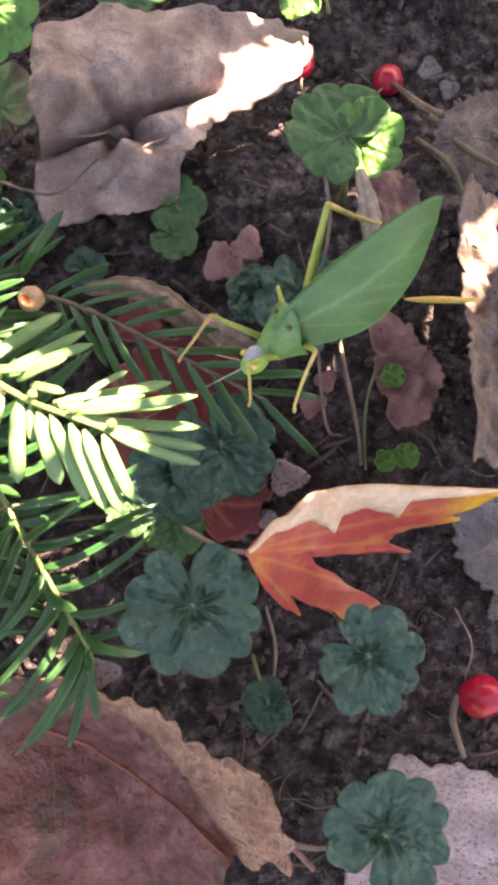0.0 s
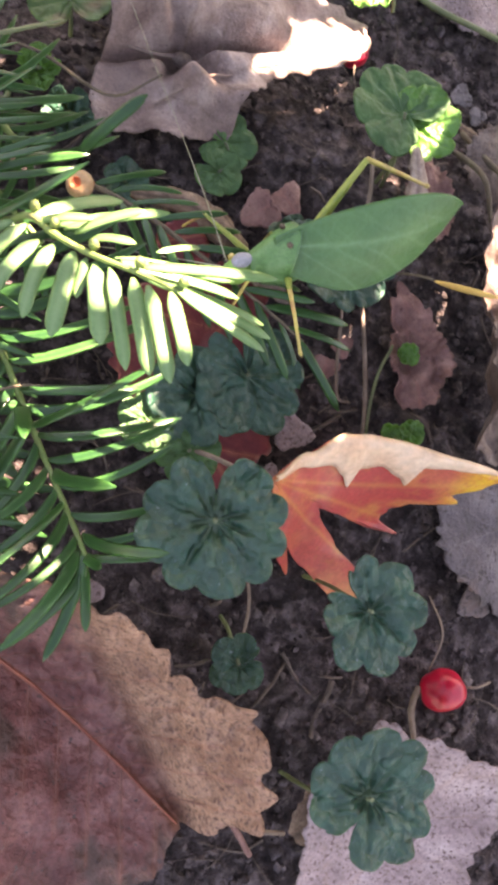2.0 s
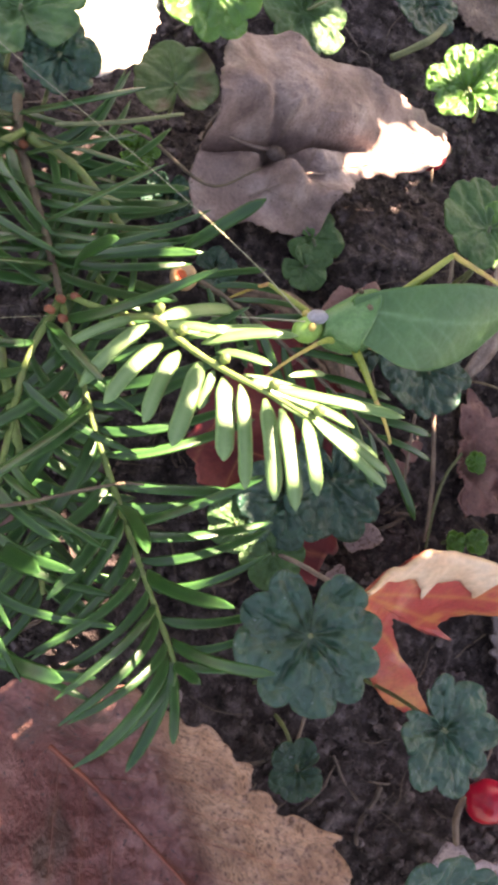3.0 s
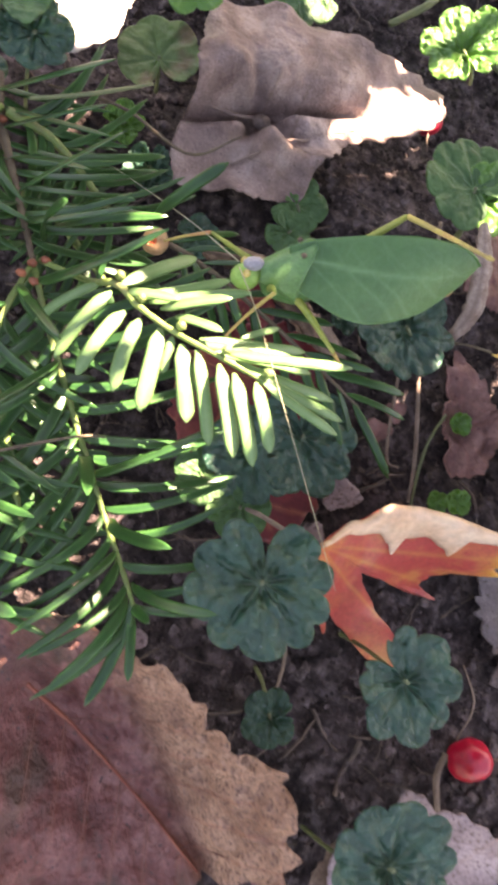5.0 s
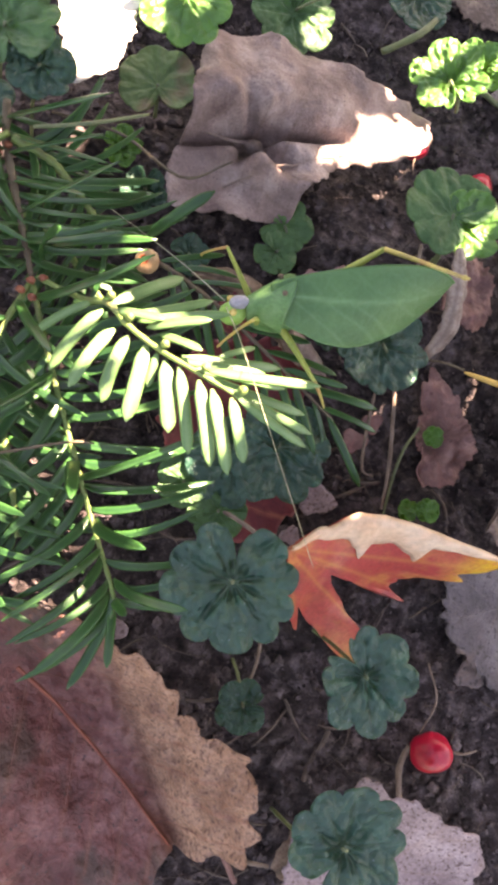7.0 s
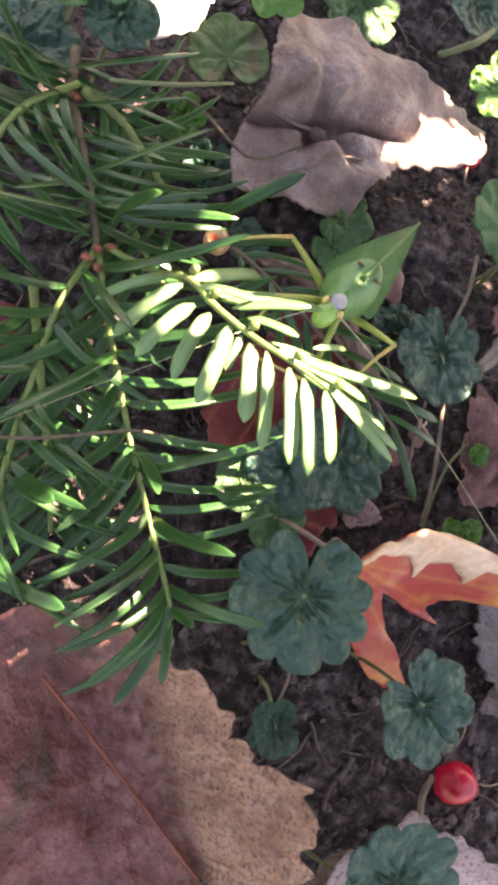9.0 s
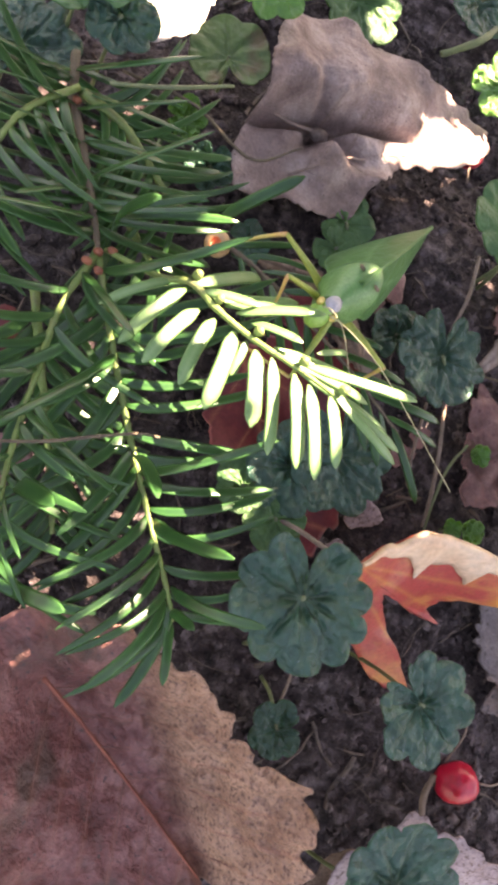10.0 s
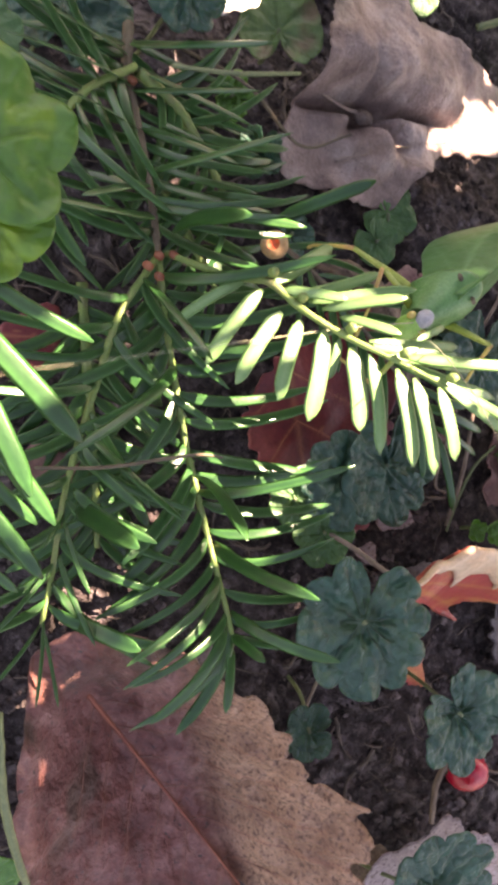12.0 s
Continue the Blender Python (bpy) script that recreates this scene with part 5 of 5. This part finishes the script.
def build_lit_twig():
    o = Vector((-0.0612, 0.0138, 0.0220))
    t = thing("yew_twig", o, "sunlit yew twig with green needles paled for the sun", "twig", "yew branches")
    line = [Vector(p) - o for p in ((-0.0612, 0.0138, 0.0220), (-0.0521, 0.0112, 0.0285), (-0.0474, 0.0108, 0.0330), (-0.0432, 0.0076, 0.0360), (-0.0363, 0.0043, 0.0395), (-0.0290, 0.0019, 0.0430), (-0.0224, -0.0003, 0.0455))]
    stem = part("shoot", tube("shoot", line, [0.0005, 0.0006, 0.0005, 0.0003], TWIG, 8, 30, 0.3), t)
    # the broad rank that hangs towards the soil, then the slender one on the other side
    broad = (((-0.0499, 0.0110, 0.0300), (-0.0586, 0.0027, 0.0270), 1.0, 1), ((-0.0478, 0.0095, 0.0325), (-0.0537, -0.0031, 0.0310), 1.05, 1), ((-0.0449, 0.0065, 0.0345), (-0.0495, -0.0053, 0.0340), 1.25, 1), ((-0.0422, 0.0058, 0.0360), (-0.0434, -0.0065, 0.0360), 1.3, 1),
             ((-0.0390, 0.0049, 0.0375), (-0.0386, -0.0085, 0.0370), 1.3, 0), ((-0.0369, 0.0040, 0.0385), (-0.0368, -0.0018, 0.0370), 1.5, 0), ((-0.0353, 0.0030, 0.0395), (-0.0313, -0.0084, 0.0390), 1.45, 0), ((-0.0329, 0.0025, 0.0410), (-0.0270, -0.0108, 0.0380), 0.9, 0),
             ((-0.0293, 0.0009, 0.0430), (-0.0234, -0.0120, 0.0420), 1.05, 0), ((-0.0269, 0.0000, 0.0440), (-0.0204, -0.0126, 0.0430), 1.0, 0), ((-0.0236, -0.0007, 0.0455), (-0.0187, -0.0102, 0.0450), 1.2, 0))
    slender = (((-0.0470, 0.0103, 0.0340), (-0.0360, 0.0213, 0.0260), 0.95, 0), ((-0.0457, 0.0096, 0.0345), (-0.0374, 0.0095, 0.0400), 1.1, 0), ((-0.0417, 0.0086, 0.0360), (-0.0270, 0.0138, 0.0400), 0.75, 0), ((-0.0373, 0.0072, 0.0380), (-0.0301, 0.0056, 0.0440), 1.1, 0),
               ((-0.0287, 0.0028, 0.0430), (-0.0097, 0.0057, 0.0450), 0.65, 1), ((-0.0271, 0.0056, 0.0430), (-0.0214, 0.0097, 0.0400), 1.0, 0), ((-0.0296, 0.0018, 0.0430), (-0.0096, 0.0015, 0.0380), 0.6, 1), ((-0.0398, 0.0079, 0.0370), (-0.0301, 0.0109, 0.0440), 0.95, 0), ((-0.0329, 0.0044, 0.0400), (-0.0152, 0.0089, 0.0340), 0.7, 1),
               ((-0.0345, 0.0035, 0.0400), (-0.0185, 0.0060, 0.0400), 0.65, 1), ((-0.0250, 0.0008, 0.0445), (-0.0085, -0.0020, 0.0420), 0.6, 1), ((-0.0310, 0.0025, 0.0420), (-0.0140, 0.0050, 0.0370), 0.65, 0), ((-0.0440, 0.0090, 0.0350), (-0.0300, 0.0170, 0.0330), 0.75, 1), ((-0.0230, -0.0002, 0.0455), (-0.0090, -0.0045, 0.0430), 0.65, 1))
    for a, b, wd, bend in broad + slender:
        needle_to(stem, Vector(a) - o, Vector(b) - o, NEEDLE_SUNLIT, wd * (1.18 if b[1] < 0 else 1.02), bend)
    for u, h in ((2, 0.0016), (3, 0.0012), (4, 0.0013), (5, 0.0014), (6, 0.0012)):
        part("bud", blob("bud", (0.0008, 0.0008, h), TWIG, u, 0.2, rings=6, sides=8), t, "small green bud", Matrix.Translation(line[u] + Vector((0.0002, 0.0012, 0.0008))))
    return t


LIT_TWIG = build_lit_twig()


def build_near_branch():
    o = Vector((-0.092, 0.012, 0.046))
    b = thing("yew_branch", o, "yew branch with partly sunlit needles close by", "branch", "yew branches")
    stem = shoot(b, "shoot", [Vector(p) - o for p in ((-0.0950, 0.0120, 0.0460), (-0.0915, -0.0030, 0.0470), (-0.0850, -0.0190, 0.0470), (-0.0784, -0.0353, 0.0460))], 8, NEEDLE, (0.018, 0.015), (40, 26), 1, (0, 0, 1), 4, 0.05, 8, 0.0009, wide=1.0, sides=(1,))
    for p, q, wd, bend in (((-0.0912, -0.0035, 0.0470), (-0.0719, -0.0075, 0.0490), 1.0, 1), ((-0.0890, -0.0090, 0.0470), (-0.0685, -0.0190, 0.0480), 1.15, 0), ((-0.0880, -0.0115, 0.0475), (-0.0722, -0.0270, 0.0500), 1.05, 0), ((-0.0852, -0.0180, 0.0470), (-0.0681, -0.0293, 0.0490), 1.0, 0),
                           ((-0.0828, -0.0245, 0.0465), (-0.0693, -0.0302, 0.0450), 1.0, 0), ((-0.0822, -0.0262, 0.0465), (-0.0664, -0.0361, 0.0460), 1.0, 0), ((-0.0800, -0.0315, 0.0462), (-0.0677, -0.0355, 0.0440), 1.0, 0), ((-0.0786, -0.0345, 0.0460), (-0.0682, -0.0388, 0.0440), 1.0, 0)):
        needle_to(stem, Vector(p) - o, Vector(q) - o, NEEDLE, wd * 0.8, bend)


build_near_branch()


# ---- katydid ----
def build_katydid():
    k = thing("katydid", (0, 0, 0), "leaf-green katydid with folded leaf-shaped wings and long feelers", "insect")
    part("head", blob("head", (0.0027, 0.0019, 0.0027), K_FACE, 1, 0.08, at=(-0.0026, 0, -0.0016), rings=12, sides=16), k)
    part("crown", blob("crown", (0.0019, 0.0014, 0.0012), K_CROWN, 2, 0.08, at=(-0.0038, 0, 0.0011), rings=10, sides=12), k, "greyish crown of the head")
    for s in (1, -1):
        part("eye", blob("eye", (0.0007, 0.0006, 0.0008), K_EYE, 3, at=(-0.0024, s * 0.0017, 0.0004), rings=8, sides=10), k, "amber eye")
    # pronotum: a saddle
    verts, faces = [], []
    n, m = 16, 24
    for i in range(n + 1):
        u = i / n
        x = -0.0048 - 0.0060 * u
        w = 0.0019 + 0.0027 * u ** 1.1
        h = 0.0021 + 0.0045 * u ** 1.1
        for j in range(m + 1):
            a = radians(-104 + 208 * j / m)
            verts.append((x - 0.0034 * (0.5 + 0.5 * math.cos(1.7 * a)) * u * u, w * math.sin(a), -0.0010 - 0.0002 * u + h * math.cos(a) * 1.05 - 0.0016 * u * max(0.0, abs(a) - 1.2)))
    for i in range(n):
        for j in range(m):
            a = i * (m + 1) + j
            faces.append((a, a + 1, a + m + 2, a + m + 1))
    thick(part("pronotum", mesh_of("pronotum", verts, faces, K_BODY), k), 0.0002)
    part("thorax", blob("thorax", (0.0062, 0.0034, 0.0046), K_BODY, 5, 0.06, at=(-0.0112, 0, -0.0026), rings=12, sides=16), k)
    part("abdomen", blob("abdomen", (0.0140, 0.0027, 0.0034), K_BELLY, 6, 0.04, at=(-0.0268, 0, -0.0044), shape=lambda u: math.sin(math.pi * u) ** 0.6, rings=16, sides=16), k, "yellowish striped abdomen")
    # wings: two halves of a roof, each a long leaf shape
    for s in (1, -1):
        verts, faces, vv = [], [], []
        nu, nv = 70, 26
        for i in range(nu + 1):
            u = i / nu
            x = -0.0095 - 0.0352 * u
            top = flow(u, [(0, 0.0022), (0.15, 0.0008), (0.40, 0.0), (0.70, 0.0006), (0.88, 0.0026), (0.96, 0.0046), (1.0, 0.0064)])
            low = flow(u, [(0, 0.0086), (0.08, 0.0106), (0.16, 0.0122), (0.28, 0.0145), (0.45, 0.0157), (0.70, 0.0144), (0.88, 0.0108), (0.96, 0.0080), (1.0, 0.0065)])
            slope = radians(flow(u, [(0, 62), (0.15, 62), (0.5, 66), (1.0, 80)]))
            for j in range(nv + 1):
                v = j / nv
                h = top + (low - top) * v
                bow = 0.0010 * math.sin(math.pi * v) * math.sin(math.pi * u)
                y = (h - top) * math.cos(slope) - 0.0001 + bow * math.sin(slope)
                z = 0.0070 - h * math.sin(slope) + bow * math.cos(slope) + 0.00012 * noise.noise(Vector((u * 9, v * 6, s)))
                verts.append((x, s * y, z))
                main = math.exp(-((v - 0.34 - 0.34 * u * u) / 0.030) ** 2) * (1 - 0.75 * u)
                cross = 0.0
                for q in range(5):
                    lu = 0.14 + 0.16 * q + 0.03 * math.sin(q * 2.1)
                    cross = max(cross, math.exp(-((u - lu - (v - 0.45) * 0.42 - 0.02 * math.sin(v * 9 + q)) / 0.011) ** 2) * (1 if v > 0.42 else 0.5))
                vv.append(min(1.0, max(main, 0.45 * cross, 0.9 if v > 0.97 else 0, 0.35 * math.exp(-(v / 0.06) ** 2))))
        for i in range(nu):
            for j in range(nv):
                a = i * (nv + 1) + j
                f = (a, a + 1, a + nv + 2, a + nv + 1)
                faces.append(f if s > 0 else f[::-1])
        thick(part("wing", mesh_of("wing", verts, faces, K_WING, vv), k, "leaf-green veined wing cover"), 0.00015)
    part("saddle_mark", blob("saddle_mark", (0.0005, 0.0007, 0.0003), BARK, 8, 0.2, at=(-0.0117, 0.0021, 0.0045), rings=6, sides=8), k, "small brown mark")
    part("saddle_mark", blob("saddle_mark", (0.0005, 0.0007, 0.0003), BARK, 9, 0.2, at=(-0.0117, -0.0021, 0.0045), rings=6, sides=8), k, "small brown mark")

    def leg(name, hip, thigh, shin, thick_at):
        """Thigh along its own x axis from the hip; the shin with its foot turns at the knee."""
        f = part(name, tube(name, [(0, 0, 0), (thigh * 0.4, 0, 0.0003), (thigh, 0, 0)], [thick_at, thick_at * 0.8, thick_at * 0.45], K_LEG, 9, 14), k, m=Matrix.Translation(hip))
        pts = [(0, 0, 0), (shin * 0.45, 0, 0.0002), (shin * 0.86, 0, 0), (shin * 0.93, 0.0001, -0.0002), (shin, 0.0003, -0.0004)]
        t = part("shin", tube("shin", pts, [thick_at * 0.48, thick_at * 0.40, thick_at * 0.34, thick_at * 0.30, thick_at * 0.45, thick_at * 0.2], K_SHIN, 8, 22), f, "yellow-brown shin and foot", Matrix.Translation((thigh, 0, 0)))
        return f, t
    legs = {
        "fl": leg("front_leg", (-0.0068, 0.0018, -0.0028), 0.0122, 0.0115, 0.0007), "fr": leg("front_leg", (-0.0068, -0.0018, -0.0028), 0.0122, 0.0110, 0.0007),
        "ml": leg("middle_leg", (-0.0112, 0.0024, -0.0042), 0.0120, 0.0110, 0.0008), "mr": leg("middle_leg", (-0.0112, -0.0024, -0.0042), 0.0125, 0.0110, 0.0008),
        "hl": leg("hind_leg", (-0.0155, 0.0027, -0.0042), 0.0180, 0.0170, 0.0010), "hr": leg("hind_leg", (-0.0155, -0.0027, -0.0030), 0.0185, 0.0165, 0.0011)}
    feelers = []
    for s in (1, -1):
        pts = [(0, 0, 0), (0.013, s * 0.0006, 0.0012), (0.034, s * 0.001, 0.0015), (0.065, s * 0.002, 0.0)]
        feelers.append(part("feeler", tube("feeler", pts, [0.00012, 0.00006, 0.00004], K_FEELER, 6, 24), k, "long thread-like feeler", Matrix.Translation((-0.0012, s * 0.0008, 0.0010))))
    return k, legs, feelers


KATYDID, LEGS, FEELERS = build_katydid()

KATYDID_ROWS = [
    (0, -0.0050, 0.0112, 0.0262, 22.0, 14.0, -140.5),
    (0.5, -0.0078, 0.0108, 0.0262, 22.0, 13.0, -140.5),
    (1, -0.0119, 0.0121, 0.0265, 22.0, 11.0, -145.4),
    (1.5, -0.0154, 0.0118, 0.0250, 23.0, 10.0, -150.1),
    (2, -0.0173, 0.0140, 0.0235, 24.0, 8.5, -153.3),
    (2.5, -0.0212, 0.0154, 0.0240, 28.0, 5.0, -156.2),
    (3, -0.0246, 0.0204, 0.0266, 36.0, -1.0, -158.1),
    (3.2, -0.0250, 0.0206, 0.0262, 36.0, -1.0, -158.0),
    (4.8, -0.0293, 0.0216, 0.0263, 34.4, 3.6, -161.9),
    (5, -0.0300, 0.0210, 0.0275, 34.5, 3.6, -162.5),
    (5.5, -0.0299, 0.0208, 0.0279, 33.1, 5.8, -162.8),
    (6, -0.0298, 0.0205, 0.0290, 33.0, 6.5, -162.4),
    (6.5, -0.0298, 0.0209, 0.0287, 31.0, 6.4, -162.5),
    (7, -0.0284, 0.0177, 0.0283, 31.0, 5.1, -156.2),
    (7.2, -0.0288, 0.0168, 0.0291, 31.0, 2.5, -156.2),
    (9, -0.0255, 0.0146, 0.0357, 7.5, -32.8, -119.9),
    (9.5, -0.0264, 0.0138, 0.0371, 3.4, -31.5, -119.8),
    (10, -0.0273, 0.0136, 0.0375, 0.5, -29.7, -123.0),
    (10.5, -0.0272, 0.0144, 0.0389, 0.5, -26.2, -123.7),
    (11, -0.0268, 0.0158, 0.0390, 3.5, -23.7, -126.0),
    (11.5, -0.0270, 0.0162, 0.0392, 2.5, -20.5, -126.5),
    (12, -0.0266, 0.0145, 0.0398, 2.3, -17.0, -124.8),
]


# dip and sideways turn of the two feelers on the head, in degrees
FEELER_ROWS = {
    "left": [(0, 25, -25), (1, 25, -30), (2, 15, -40), (3, 10, -18), (3.8, 0, 20), (4.5, -8, 58), (5, -3, 92), (5.5, -1, 96), (6, 0, 99), (6.5, -3, 98), (7.2, -19, 87), (9, 5, 80), (9.5, -26, 12), (10, -34, 15), (10.5, -33, 10), (11, -27, 14), (11.5, -31, 9), (12, -42, 5)],
    "right": [(0, 30, -53), (0.5, 26, -50), (1, 20, -75), (2, -12, -86), (2.5, -12, -61), (3, -30, -29), (5, -1, -48), (5.5, -3, -43), (6, -9, -39), (6.5, -7, -37), (7.2, 4, -56), (9, 32, -24), (9.5, -6, -15), (10, -33, 7), (10.5, -35, 5), (11, 24, 18), (11.3, -2, 14), (12, 21, -26)],
}
# dip and turn of each thigh on the body, then of its shin on the thigh, in degrees
LEG_ROWS = {
    "fr": [(0, -51, -57, 31, 86), (0.5, -42, -59, 21, 88), (1, -47, -42, 61, 90), (1.5, -30, -53, 73, 50), (2, -27, -52, 72, 40), (3, -17, -42, 62, 0), (5, -25, -28, 51, 11), (5.5, -25, -25, 47, 10), (6, -26, -23, 48, 13), (6.5, -23, -24, 45, 16), (7, -40, -66, 80, 47),
           (7.7, -28, -52, 74, 98), (8.4, -14, -38, 70, 150), (9, -5, -28, 66, 200), (9.5, -8, -27, 63, 187), (10, -21, -33, 47, 166), (10.5, -18, -34, 47, 166), (11, -18, -36, 49, 155), (11.5, -17, -39, 35, 92), (12, -24, -52, 25, 115)],
    "fl": [(0, -70, 35, 50, -167), (0.5, -70, 30, 60, -185), (1, -57, 45, 61, -184), (2, -55, 60, 37, -153), (3, -32, 46, 53, -113), (5, -37, 82, 45, -109), (6, -41, 87, 39, -80), (6.5, -44, 86, 41, -78), (7, -50, 76, 25, -141), (8, 0, 50, 30, -115), (9, 45, 30, 30, -90), (12, 45, 30, 30, -90)],
    "ml": [(0, -55, 107, 15, -96), (0.5, -64, 106, 15, -73), (1.5, -28, 77, 69, -11), (2, -45, 74, 71, 25), (3, 5, 88, 57, 61), (5, 29, 128, 48, 46), (6, 30, 128, 58, 26), (6.5, 27, 125, 57, 21), (7, 26, 118, 55, 28), (7.6, 10, 105, 56, -40), (8.3, -15, 85, 58, -110), (9, -30, 63, 60, -180), (9.5, -8, 86, 72, -214),
           (10, -10, 86, 77, -233), (10.5, -11, 83, 81, -232), (11, -11, 58, 72, -225), (11.5, -33, 58, 71, -239), (12, -54, 71, 67, -196)],
    "mr": [(0, 30, -100, 40, 20), (7.2, 30, -100, 40, 10), (8.2, 0, -85, 60, -20), (9, -24, -70, 72, -38), (9.5, -20, -74, 76, -40), (10, -15, -69, 80, -36), (10.5, -3, -68, 71, -9), (11, 11, -81, 51, 10), (11.5, 16, -71, 60, -24), (12, 21, -77, 50, -20)],
    "hl": [(0, 12, 178, 0, 168), (12, 12, 178, 0, 168)],
    "hr": [(0, -33, -154, 68, -146), (0.5, -33, -147, 64, -122), (1, -30, -145, 59, -98), (1.5, -34, -148, 60, -84), (2, -34, -155, 63, -62), (2.5, -38, -157, 62, -68), (3, -45, -175, 60, -50), (5, -36, -174, 32, -51), (5.5, -38, -176, 36, -45), (6, -35, -174, 35, -44), (6.5, -37, -176, 35, -42), (7, -28, -171, 22, -47),
           (8, -5, -174, 20, -110), (9, 8, -178, 0, -168), (12, 8, -178, 0, -168)],
}


# sway of the sunlit twig about its foot, in degrees
LIT_TWIG_ROWS = [(0, -2.6, -4, -2), (0.5, -4.6, -5.2, -2.8), (1.5, -5.7, -6.5, -2.5), (2, -7.5, -6.9, -4.4), (3, -9.5, -5, -6.5), (5, 0, -1, 0), (6, -1, 0, -0.6), (7.2, 0, -0.5, 0.6), (9, -7.8, -2.2, -5.3), (9.5, -8, 0.6, -5.3), (10, -7.9, 0.9, -4.2),
                 (10.5, -8, -0.5, -4), (11, -7.3, -2.4, -1.3), (11.5, -3.3, -5.9, 4.9), (12, -3.1, -6.2, 8.9)]


def motions():
    walk(KATYDID, [(t, pose(*r)) for t, *r in KATYDID_ROWS])
    for feeler, rows in zip(FEELERS, FEELER_ROWS.values()):
        m = feeler.matrix_basis.copy()
        walk(feeler, [(t, m @ pose(0, 0, 0, 0, a, b)) for t, a, b in rows])
    for key, (thigh, shin) in LEGS.items():
        m, n = thigh.matrix_basis.copy(), shin.matrix_basis.copy()
        walk(thigh, [(t, m @ pose(0, 0, 0, 0, a, b)) for t, a, b, c, d in LEG_ROWS[key]])
        walk(shin, [(t, n @ pose(0, 0, 0, 0, c, d)) for t, a, b, c, d in LEG_ROWS[key]])
    m = LIT_TWIG.matrix_basis.copy()
    walk(LIT_TWIG, [(t, m @ pose(0, 0, 0, a, b, c)) for t, a, b, c in LIT_TWIG_ROWS])


motions()
